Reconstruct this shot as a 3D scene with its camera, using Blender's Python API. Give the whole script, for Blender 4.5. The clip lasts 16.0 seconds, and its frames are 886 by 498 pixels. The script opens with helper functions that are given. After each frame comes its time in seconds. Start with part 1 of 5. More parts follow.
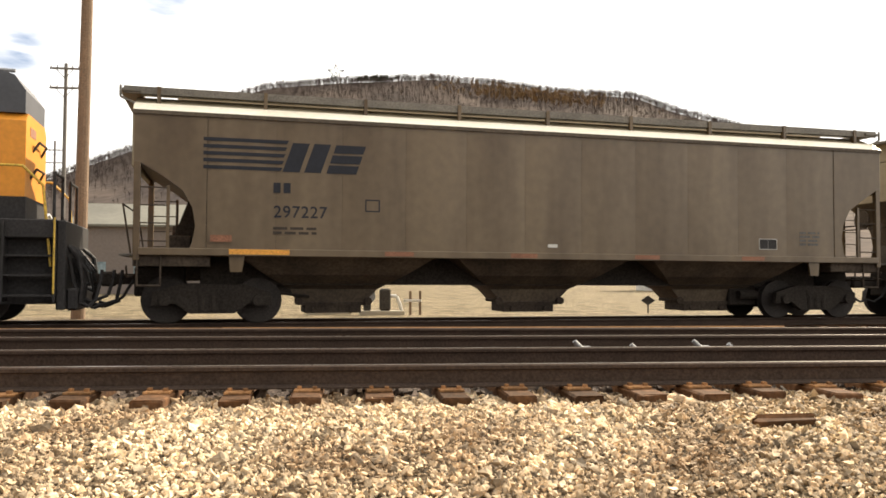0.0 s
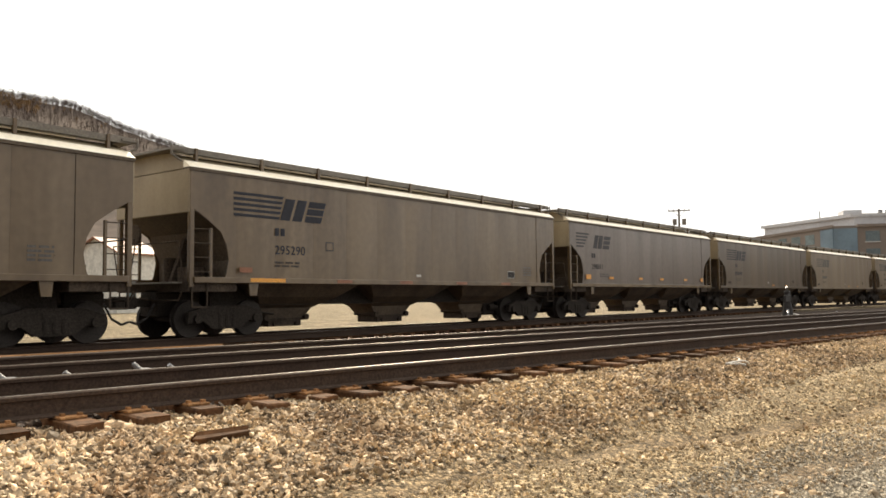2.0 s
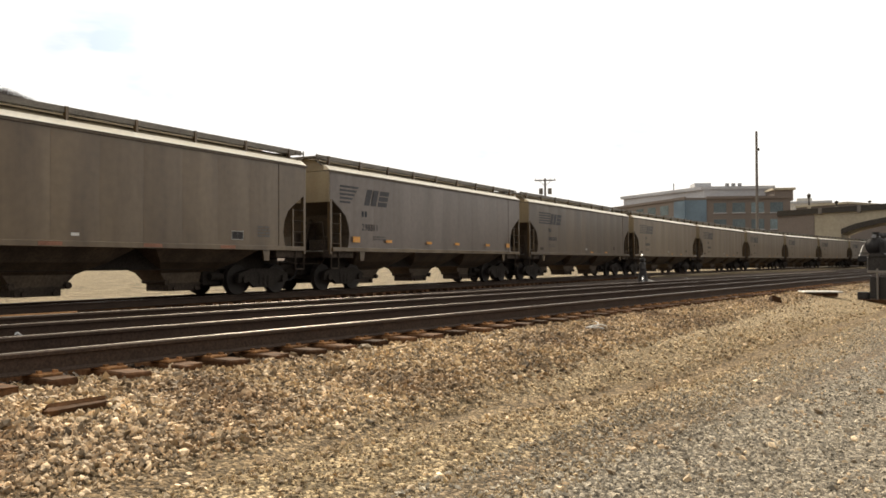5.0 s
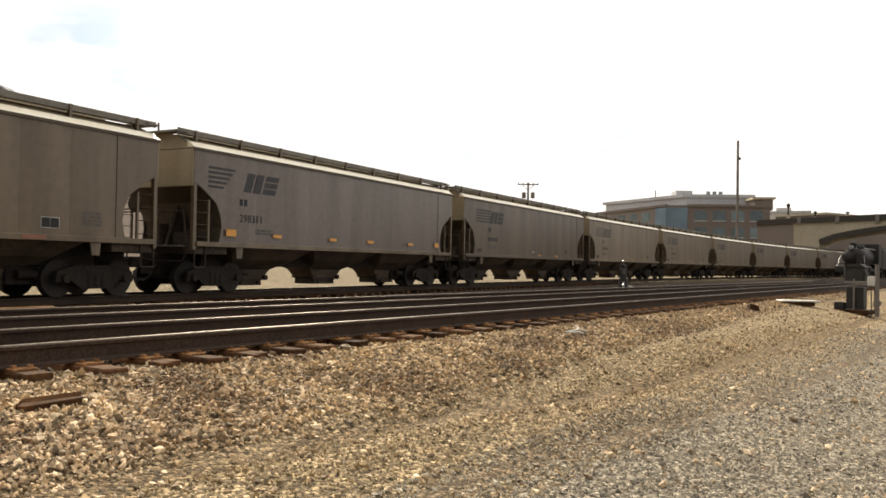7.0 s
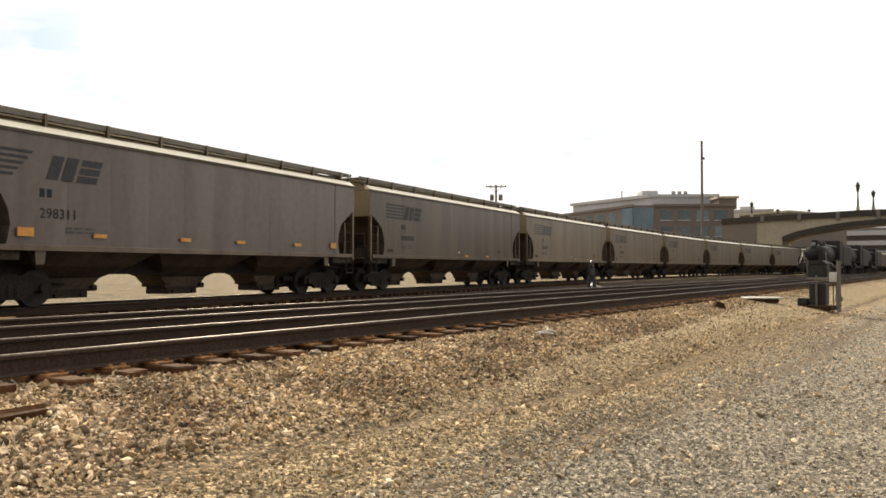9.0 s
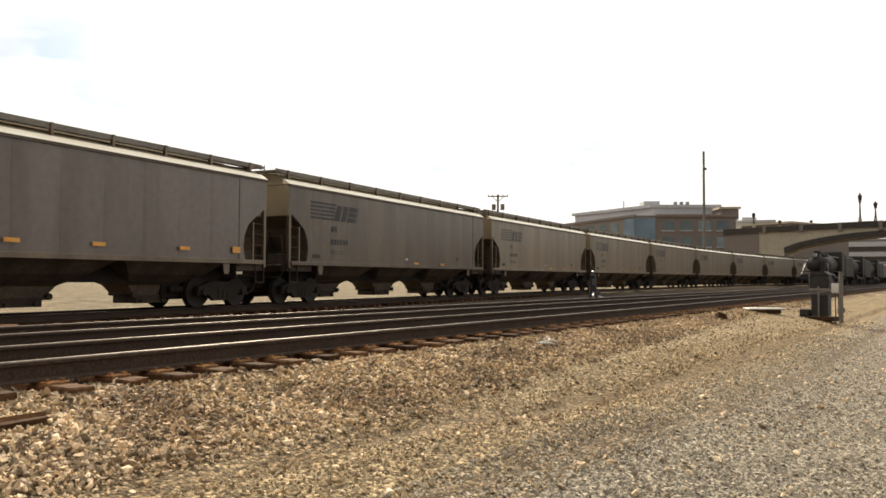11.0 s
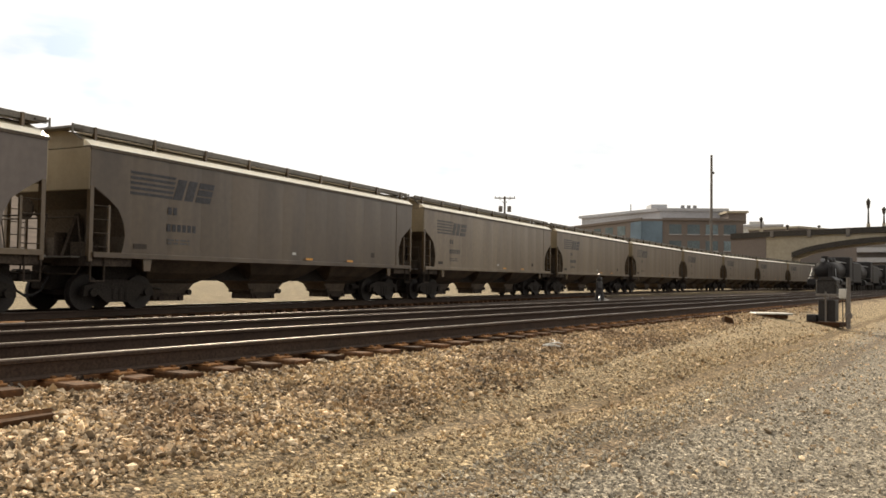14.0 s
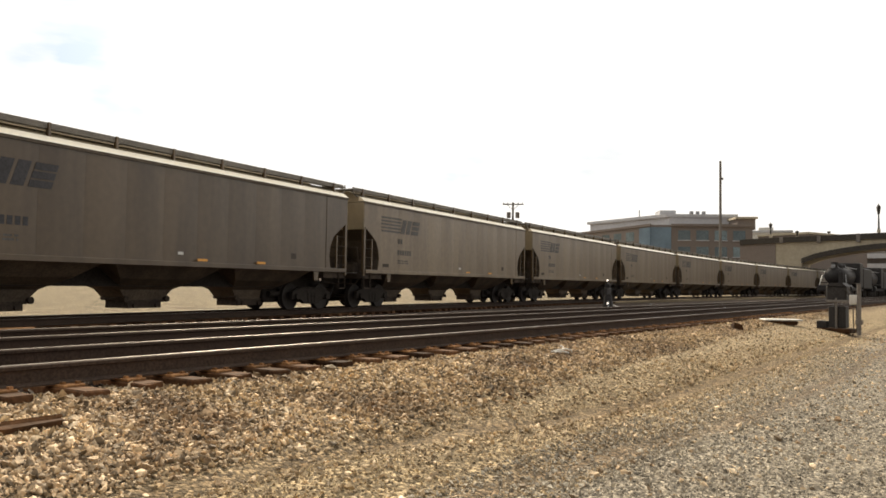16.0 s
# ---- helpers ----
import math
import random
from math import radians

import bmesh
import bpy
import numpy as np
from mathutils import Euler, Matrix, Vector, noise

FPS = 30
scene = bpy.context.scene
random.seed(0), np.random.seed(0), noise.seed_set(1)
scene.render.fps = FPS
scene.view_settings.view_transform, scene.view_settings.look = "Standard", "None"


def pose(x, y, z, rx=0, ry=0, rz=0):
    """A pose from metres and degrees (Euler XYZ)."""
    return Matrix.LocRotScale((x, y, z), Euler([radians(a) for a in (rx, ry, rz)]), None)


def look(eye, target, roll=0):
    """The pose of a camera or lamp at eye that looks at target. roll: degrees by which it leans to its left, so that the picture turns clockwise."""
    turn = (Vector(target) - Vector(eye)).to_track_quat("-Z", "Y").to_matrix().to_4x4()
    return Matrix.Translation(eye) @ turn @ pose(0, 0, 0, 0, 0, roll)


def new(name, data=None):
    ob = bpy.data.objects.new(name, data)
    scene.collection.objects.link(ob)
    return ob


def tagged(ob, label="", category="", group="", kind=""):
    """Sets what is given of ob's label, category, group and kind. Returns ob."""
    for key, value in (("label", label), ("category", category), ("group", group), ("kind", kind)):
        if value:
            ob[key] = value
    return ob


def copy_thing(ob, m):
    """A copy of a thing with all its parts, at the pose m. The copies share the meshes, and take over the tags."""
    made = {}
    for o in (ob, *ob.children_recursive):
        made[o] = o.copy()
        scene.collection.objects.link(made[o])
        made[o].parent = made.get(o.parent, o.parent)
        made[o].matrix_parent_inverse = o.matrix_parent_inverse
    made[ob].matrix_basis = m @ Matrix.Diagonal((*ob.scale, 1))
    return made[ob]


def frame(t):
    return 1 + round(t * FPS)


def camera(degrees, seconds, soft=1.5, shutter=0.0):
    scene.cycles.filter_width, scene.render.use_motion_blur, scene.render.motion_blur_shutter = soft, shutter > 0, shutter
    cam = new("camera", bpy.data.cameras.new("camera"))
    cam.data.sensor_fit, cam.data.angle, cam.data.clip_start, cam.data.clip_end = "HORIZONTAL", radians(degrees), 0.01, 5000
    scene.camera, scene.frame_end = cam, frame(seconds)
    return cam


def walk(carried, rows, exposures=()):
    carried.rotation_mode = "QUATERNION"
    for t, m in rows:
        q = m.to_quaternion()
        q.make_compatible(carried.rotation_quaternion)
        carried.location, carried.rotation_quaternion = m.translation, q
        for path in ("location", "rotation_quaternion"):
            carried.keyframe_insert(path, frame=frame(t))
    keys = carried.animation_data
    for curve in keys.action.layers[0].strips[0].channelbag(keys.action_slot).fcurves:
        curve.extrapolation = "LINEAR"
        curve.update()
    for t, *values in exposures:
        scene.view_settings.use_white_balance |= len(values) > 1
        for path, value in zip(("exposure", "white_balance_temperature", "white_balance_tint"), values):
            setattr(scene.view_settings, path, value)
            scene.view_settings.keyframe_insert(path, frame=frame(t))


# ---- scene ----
EYE = 1.6
VIEW = [
    (0, -6.63, 2.01, -0.30),
    (0.5, -21.11, 2.27, 0.19),
    (1, -34.49, 2.86, 1.13),
    (1.5, -41.47, 3.04, 0.62),
    (2, -44.56, 3.41, 0.51),
    (2.5, -47.48, 3.46, 0.68),
    (3, -52.67, 3.38, 0.31),
    (3.5, -53.66, 3.14, 0.69),
    (4, -52.52, 2.49, 0.77),
    (4.5, -52.41, 2.27, 0.64),
    (5, -53.69, 0.96, 0.24),
    (7.5, -55.04, 1.16, -0.92),
    (8, -54.82, 1.77, 0.12),
    (8.5, -55.94, 1.63, 0.51),
    (9, -57.15, 1.34, 0.02),
    (11.5, -57.02, 2.19, -0.47),
    (12, -57.30, 2.29, -0.94),
    (12.5, -56.87, 2.10, -0.60),
    (13, -56.58, 2.14, -0.51),
    (13.5, -56.28, 2.14, -0.86),
    (14, -56.61, 2.09, -0.83),
    (14.5, -56.03, 2.72, -0.60),
    (15, -55.71, 2.75, -0.02),
    (15.5, -55.53, 2.67, -0.47),
    (16, -56.03, 2.52, -0.82),
]
cam = camera(57.3, 16.0, soft=1.65)
walk(cam, [(t, pose(0, 0, EYE, 90 + pitch, roll, yaw)) for t, yaw, pitch, roll in VIEW],
     exposures=((0, 0.88), (0.5, 0.70), (1.0, 0.60), (1.5, 0.82), (2.0, 0.61), (2.5, 0.61), (3.0, 0.43), (4.0, 0.28), (16.0, 0.25)))

# ---- sky, sun, exposure ----
SUN_AZ, SUN_EL = 43.0, 33.0      # degrees from +Y towards +X, and above the horizon
world = bpy.data.worlds.new("sky")
scene.world = world
world.use_nodes = True
wn, wl = world.node_tree.nodes, world.node_tree.links
wn.clear()
w_out = wn.new("ShaderNodeOutputWorld")
w_bg = wn.new("ShaderNodeBackground")
w_sky = wn.new("ShaderNodeTexSky")
w_sky.sky_type, w_sky.sun_disc = "NISHITA", False
w_sky.sun_elevation, w_sky.sun_rotation = radians(SUN_EL), radians(SUN_AZ)
w_sky.air_density, w_sky.dust_density = 1.0, 2.0
w_co = wn.new("ShaderNodeTexCoord")


def heading(az, el):
    return (math.sin(radians(az)) * math.cos(radians(el)), math.cos(radians(az)) * math.cos(radians(el)), math.sin(radians(el)))


def sky_math(op, a, b):
    t = wn.new("ShaderNodeMath")
    t.operation = op
    for k, v in enumerate((a, b)):
        if isinstance(v, (int, float)):
            t.inputs[k].default_value = v
        else:
            wl.new(v, t.inputs[k])
    return t.outputs[0]


def toward(az, el, lo, hi):
    """0 to 1 as the sky's direction nears a heading, by the cosine between them."""
    d, r = wn.new("ShaderNodeVectorMath"), wn.new("ShaderNodeMapRange")
    d.operation = "DOT_PRODUCT"
    d.inputs[1].default_value = heading(az, el)
    wl.new(w_co.outputs["Generated"], d.inputs[0])
    r.interpolation_type = "SMOOTHSTEP"
    r.inputs["From Min"].default_value, r.inputs["From Max"].default_value = lo, hi
    wl.new(d.outputs["Value"], r.inputs["Value"])
    return r.outputs["Result"]


# thin bright cloud, brightest on the sun's side, with a few wispy blue gaps
w_map = wn.new("ShaderNodeMapping")
w_map.inputs["Scale"].default_value = (1.6, 1.6, 6.5)
w_noise = wn.new("ShaderNodeTexNoise")
w_noise.inputs["Scale"].default_value, w_noise.inputs["Detail"].default_value = 8.0, 6.0
wl.new(w_co.outputs["Generated"], w_map.inputs["Vector"])
wl.new(w_map.outputs["Vector"], w_noise.inputs["Vector"])
w_wisp = wn.new("ShaderNodeMapRange")
w_wisp.inputs["From Min"].default_value, w_wisp.inputs["From Max"].default_value = 0.36, 0.74
w_wisp.inputs["To Min"].default_value = 0.30
wl.new(w_noise.outputs["Fac"], w_wisp.inputs["Value"])
gaps = 0.0
for az, el, r, k in ((27.0, 15.0, 3.2, 0.6), (31.7, 16.4, 3.4, 0.85), (38.4, 17.8, 2.6, 1.1), (41.4, 18.2, 2.4, 0.8), (29.4, 13.9, 2.4, 0.7), (31.9, 13.2, 2.4, 0.95),
                     (34.0, 11.2, 2.2, 0.85), (36.6, 10.9, 2.2, 0.75), (55.0, 7.5, 2.2, 0.8), (57.8, 7.9, 2.2, 0.8), (64.4, 8.4, 2.4, 0.62), (67.4, 8.7, 2.2, 0.58),
                     (17, 21, 5.0, 1.1), (-12.7, 18.6, 2.8, 1.4), (-22.4, 13.6, 2.8, 1.1), (-20.0, 14.6, 2.4, 0.8)):
    g = sky_math("MULTIPLY", toward(az, el, math.cos(radians(r)), 1.0), k)
    gaps = g if gaps == 0.0 else sky_math("ADD", gaps, g)
w_gap = sky_math("MINIMUM", sky_math("MULTIPLY", sky_math("MULTIPLY", gaps, w_wisp.outputs["Result"]), 0.8), 0.8)
w_cloud = wn.new("ShaderNodeMix")
w_cloud.data_type = "RGBA"
w_cloud.inputs[6].default_value, w_cloud.inputs[7].default_value = (0.29, 0.29, 0.30, 1), (1.18, 1.14, 1.07, 1)
wl.new(toward(SUN_AZ, SUN_EL, -0.45, 0.22), w_cloud.inputs[0])
w_mul = wn.new("ShaderNodeMix")
w_mul.data_type, w_mul.blend_type = "RGBA", "MULTIPLY"
w_mul.inputs[0].default_value = 1.0
w_mul.inputs[7].default_value = (0.046, 0.058, 0.074, 1)
wl.new(w_sky.outputs["Color"], w_mul.inputs[6])
w_mix = wn.new("ShaderNodeMix")
w_mix.data_type = "RGBA"
wl.new(w_gap, w_mix.inputs[0])
wl.new(w_cloud.outputs[2], w_mix.inputs[6])
wl.new(w_mul.outputs[2], w_mix.inputs[7])
wl.new(w_mix.outputs[2], w_bg.inputs["Color"])
w_bg.inputs["Strength"].default_value = 0.86
wl.new(w_bg.outputs["Background"], w_out.inputs["Surface"])

sun_data = bpy.data.lights.new("sun", "SUN")
sun_data.energy, sun_data.angle, sun_data.color = 5.0, radians(0.6), (1.0, 0.86, 0.66)
sun = new("sun", sun_data)
sun_from = Vector((math.sin(radians(SUN_AZ)) * math.cos(radians(SUN_EL)), math.cos(radians(SUN_AZ)) * math.cos(radians(SUN_EL)), math.sin(radians(SUN_EL))))
sun.matrix_world = look(sun_from * 50, (0, 0, 0))


# ---- materials ----
def material(name, color, rough=0.8, metal=0.0, dark=None, big=0.6, fine=30.0, amount=0.5, bump=0.2, streak=1.0, spread=0.0, spec=0.5, grain=0.35):
    """Two scales of colour change (big stains, fine grain), a bump and, with spread, a change from piece to piece."""
    m = bpy.data.materials.new(name)
    m.use_nodes = True
    n, l = m.node_tree.nodes, m.node_tree.links
    b = n["Principled BSDF"]
    b.inputs["Roughness"].default_value, b.inputs["Metallic"].default_value = rough, metal
    b.inputs["Specular IOR Level"].default_value = spec
    co, mp = n.new("ShaderNodeTexCoord"), n.new("ShaderNodeMapping")
    mp.inputs["Scale"].default_value = (1, 1, streak)
    l.new(co.outputs["Object"], mp.inputs["Vector"])
    n1, n2 = n.new("ShaderNodeTexNoise"), n.new("ShaderNodeTexNoise")
    n1.inputs["Scale"].default_value, n1.inputs["Detail"].default_value = big, 6
    n2.inputs["Scale"].default_value, n2.inputs["Detail"].default_value = fine, 4
    l.new(mp.outputs["Vector"], n1.inputs["Vector"])
    l.new(co.outputs["Object"], n2.inputs["Vector"])
    r1 = n.new("ShaderNodeMapRange")
    r1.inputs["From Min"].default_value, r1.inputs["From Max"].default_value = 0.38, 0.66
    r1.inputs["To Max"].default_value = amount
    l.new(n1.outputs["Fac"], r1.inputs["Value"])
    mix = n.new("ShaderNodeMix")
    mix.data_type = "RGBA"
    dark = dark or tuple(0.5 * c for c in color)
    mix.inputs[6].default_value, mix.inputs[7].default_value = (*color, 1), (*dark, 1)
    l.new(r1.outputs["Result"], mix.inputs[0])
    r2 = n.new("ShaderNodeMapRange")
    r2.inputs["From Min"].default_value, r2.inputs["From Max"].default_value = 0.3, 0.7
    r2.inputs["To Min"].default_value, r2.inputs["To Max"].default_value = 1 - grain, 1 + grain
    l.new(n2.outputs["Fac"], r2.inputs["Value"])
    mul = n.new("ShaderNodeMix")
    mul.data_type, mul.blend_type = "RGBA", "MULTIPLY"
    mul.inputs[0].default_value = 1.0
    l.new(mix.outputs[2], mul.inputs[6])
    l.new(r2.outputs["Result"], mul.inputs[7])
    last = mul.outputs[2]
    if spread:
        info, geo, add, r3, m3 = n.new("ShaderNodeObjectInfo"), n.new("ShaderNodeNewGeometry"), n.new("ShaderNodeMath"), n.new("ShaderNodeMapRange"), n.new("ShaderNodeMix")
        add.operation = "ADD"
        l.new(info.outputs["Random"], add.inputs[0])
        l.new(geo.outputs["Random Per Island"], add.inputs[1])
        fr = n.new("ShaderNodeMath")
        fr.operation = "FRACT"
        l.new(add.outputs[0], fr.inputs[0])
        r3.inputs["To Min"].default_value, r3.inputs["To Max"].default_value = 1 - spread, 1 + spread
        l.new(fr.outputs[0], r3.inputs["Value"])
        m3.data_type, m3.blend_type = "RGBA", "MULTIPLY"
        m3.inputs[0].default_value = 1.0
        l.new(last, m3.inputs[6])
        l.new(r3.outputs["Result"], m3.inputs[7])
        last = m3.outputs[2]
    l.new(last, b.inputs["Base Color"])
    if bump:
        bp = n.new("ShaderNodeBump")
        bp.inputs["Strength"].default_value, bp.inputs["Distance"].default_value = bump, 0.02
        l.new(n2.outputs["Fac"], bp.inputs["Height"])
        l.new(bp.outputs["Normal"], b.inputs["Normal"])
    return m


M_BODY = material("car_paint", (0.175, 0.124, 0.070), 0.27, dark=(0.080, 0.050, 0.025), big=1.1, fine=5, amount=0.8, bump=0.03, streak=0.14, grain=0.10)
M_BODY2 = material("car_paint_blue_grey", (0.165, 0.132, 0.110), 0.30, dark=(0.100, 0.074, 0.057), big=1.1, fine=5, amount=0.75, bump=0.03, streak=0.14, grain=0.10)
M_BODY3 = material("car_paint_tan", (0.178, 0.130, 0.078), 0.30, dark=(0.094, 0.062, 0.034), big=1.1, fine=5, amount=0.8, bump=0.03, streak=0.14, grain=0.10)
M_BODY4 = material("car_paint_sooty", (0.118, 0.082, 0.047), 0.32, dark=(0.060, 0.039, 0.022), big=1.1, fine=5, amount=0.85, bump=0.03, streak=0.14, grain=0.10)
# farther cars' paint, paled so that distance haze is in the colour
M_BODY5 = material("car_paint_hazed", (0.24, 0.182, 0.115), 0.34, dark=(0.135, 0.095, 0.057), big=1.1, fine=5, amount=0.8, bump=0.03, streak=0.14, grain=0.10)
# eave metal, brightened so that its colour holds the roof edge's glare
M_ROOF = material("glare_bright_eave_metal", (0.92, 0.85, 0.70), 0.36, metal=0.65, dark=(0.80, 0.71, 0.54), big=0.8, fine=12, amount=0.5, bump=0.03, grain=0.08)
# cream of the ends, roof and hatch cover, lighter than the sides
M_END = material("cream_ends_and_roof", (0.34, 0.28, 0.18), 0.55, dark=(0.23, 0.18, 0.11), big=1.0, fine=14, amount=0.8, bump=0.02, streak=0.3, grain=0.06)
# hopper bays: a darker brown than the car sides
M_BAY = material("dark_bay_paint", (0.135, 0.098, 0.062), 0.7, dark=(0.055, 0.041, 0.029), big=1.2, fine=16, amount=0.8, bump=0.05)
# brown of the slope sheets; also paints the shade line under the eaves
M_SLOPE = material("brown_slope_and_eave_shade", (0.10, 0.075, 0.05), 0.7, dark=(0.06, 0.043, 0.03), big=1.2, fine=16, bump=0.05)
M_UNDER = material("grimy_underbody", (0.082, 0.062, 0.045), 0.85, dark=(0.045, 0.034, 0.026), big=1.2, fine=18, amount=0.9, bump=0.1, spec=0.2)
# greasy steel of the trucks; also colours the shade box between the bays
M_TRUCK = material("greasy_steel_and_shade", (0.040, 0.033, 0.027), 0.85, dark=(0.028, 0.023, 0.019), big=2, fine=25, bump=0.1, spec=0.15)
M_WHEEL = material("wheel_steel", (0.042, 0.034, 0.028), 0.8, metal=0.1, big=3, fine=30)
M_GRATE = material("galvanised_walkway", (0.20, 0.18, 0.15), 0.6, metal=0.3, big=2, fine=40)
M_NAVY = material("faded_navy_paint", (0.012, 0.014, 0.023), 0.7, big=2, fine=20, bump=0.02, grain=0.2)
M_FADED = material("ghosted_navy_paint", (0.095, 0.086, 0.078), 0.6, big=2, fine=20, bump=0.02, grain=0.3)
M_MID = material("worn_navy_paint", (0.044, 0.042, 0.046), 0.65, big=2, fine=20, bump=0.02, grain=0.3)
M_ORANGE = material("orange_reflector", (0.85, 0.40, 0.06), 0.45, dark=(0.6, 0.24, 0.05), big=3, fine=30, bump=0)
M_RUSTRED = material("faded_red_patch", (0.30, 0.13, 0.07), 0.6, big=3, fine=30, bump=0)
M_RUSTDARK = material("dark_brown_print", (0.05, 0.036, 0.025), 0.7, big=3, fine=30, bump=0, grain=0.2)
M_WHITE = material("white_marking", (0.7, 0.68, 0.62), 0.6, big=3, fine=30, bump=0, grain=0.1)
M_BLACK = material("black_paint", (0.034, 0.031, 0.030), 0.6, big=2, fine=20, bump=0.05, spec=0.25)
M_LOCO = material("orange_loco_paint", (0.75, 0.30, 0.03), 0.4, dark=(0.6, 0.22, 0.03), big=1, fine=12, bump=0.02, grain=0.08)
M_LOCOGREY = material("grey_loco_paint", (0.085, 0.088, 0.10), 0.5, big=1.5, fine=16, bump=0.02, grain=0.08)
M_YELLOW = material("yellow_rail_paint", (0.65, 0.42, 0.06), 0.5, big=3, fine=25, bump=0.02)
M_RAILTOP = material("polished_rail_head", (0.40, 0.365, 0.325), 0.32, metal=1.0, dark=(0.28, 0.24, 0.20), big=3, fine=40, bump=0.03)
M_RAIL = material("rusty_rail_side", (0.060, 0.040, 0.029), 0.85, dark=(0.036, 0.025, 0.019), big=2.5, fine=40, bump=0.2, spec=0.2)
M_TIE = material("creosoted_tie", (0.120, 0.060, 0.028), 0.9, dark=(0.045, 0.026, 0.015), big=3, fine=22, amount=0.9, bump=0.5, streak=1, spread=0.55, spec=0.12)
M_PLATE = material("rusty_tie_plate", (0.36, 0.185, 0.075), 0.8, dark=(0.16, 0.075, 0.035), big=5, fine=40, bump=0.3, spread=0.4, spec=0.2)
M_STONE = material("ballast_stone", (0.68, 0.53, 0.345), 0.8, dark=(0.27, 0.165, 0.080), big=1.0, fine=35, amount=0.8, bump=0.3, spread=0.68, spec=0.4)
# brown ballast, darkened to carry the shade of the bank's sunless side
M_BROWNSTONE = material("shade_browned_ballast", (0.41, 0.290, 0.152), 0.8, dark=(0.135, 0.078, 0.038), big=1.0, fine=35, amount=0.8, bump=0.3, spread=0.75, spec=0.45)
M_TAN = material("tan_pebbles", (0.42, 0.315, 0.185), 0.9, dark=(0.18, 0.12, 0.065), big=0.9, fine=50, bump=0.2, spread=0.55)
M_GRIT = material("lot_gravel", (0.44, 0.385, 0.295), 0.9, dark=(0.22, 0.185, 0.135), big=0.9, fine=60, amount=0.6, bump=0.3, spread=0.6)
M_DIRTYSTONE = material("oily_ballast", (0.078, 0.056, 0.041), 0.9, dark=(0.042, 0.031, 0.023), big=1.2, fine=35, bump=0.3, spread=0.5, spec=0.2)
M_POLE = material("weathered_pole_wood", (0.24, 0.16, 0.10), 0.9, dark=(0.12, 0.08, 0.05), big=4, fine=30, bump=0.4, streak=0.1)
M_GREYPOLE = material("grey_pole_wood", (0.19, 0.17, 0.15), 0.9, big=4, fine=30, bump=0.3, streak=0.1)
M_CONCRETE = material("bridge_concrete", (0.48, 0.42, 0.31), 0.9, dark=(0.33, 0.29, 0.22), big=0.15, fine=2, amount=0.8, bump=0.05, grain=0.1)
M_BRICK = material("brown_brick_wall", (0.205, 0.172, 0.150), 0.9, dark=(0.175, 0.142, 0.122), big=0.2, fine=6, bump=0.05, grain=0.1)
M_ROOFGREY = material("grey_roof", (0.52, 0.52, 0.53), 0.7, dark=(0.40, 0.40, 0.41), big=0.1, fine=1.5, bump=0.02, grain=0.08)
M_GLASS = material("window_glass", (0.18, 0.235, 0.25), 0.15, big=0.3, fine=4, bump=0, spec=0.8, spread=0.35)
M_BLUEGLASS = material("blue_curtain_glass", (0.17, 0.25, 0.32), 0.3, big=0.3, fine=1.5, bump=0, spec=0.8, grain=0.08)
M_SHED = material("beige_shed_roof", (0.18, 0.17, 0.135), 0.8, big=0.2, fine=3, bump=0.03, grain=0.1)
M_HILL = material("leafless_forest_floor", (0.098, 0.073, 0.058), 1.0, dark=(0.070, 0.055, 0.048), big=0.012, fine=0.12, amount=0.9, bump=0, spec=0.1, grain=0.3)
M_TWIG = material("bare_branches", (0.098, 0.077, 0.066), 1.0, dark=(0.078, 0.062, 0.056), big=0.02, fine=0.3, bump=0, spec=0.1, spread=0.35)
M_RUSSET = material("russet_leaves", (0.24, 0.155, 0.075), 1.0, big=0.05, fine=0.3, bump=0, spec=0.1, spread=0.35)
M_PINE = material("pine_needles", (0.045, 0.06, 0.03), 1.0, big=0.05, fine=0.5, bump=0, spec=0.1, spread=0.35)
M_STRAW = material("dry_straw", (0.42, 0.31, 0.14), 0.9, big=1, fine=20, bump=0, spread=0.3)
M_STEEL = material("grey_steel", (0.3, 0.3, 0.3), 0.5, metal=0.5, big=3, fine=30)
M_DARKIRON = material("dark_iron", (0.065, 0.057, 0.048), 0.75, big=3, fine=30, spec=0.2)


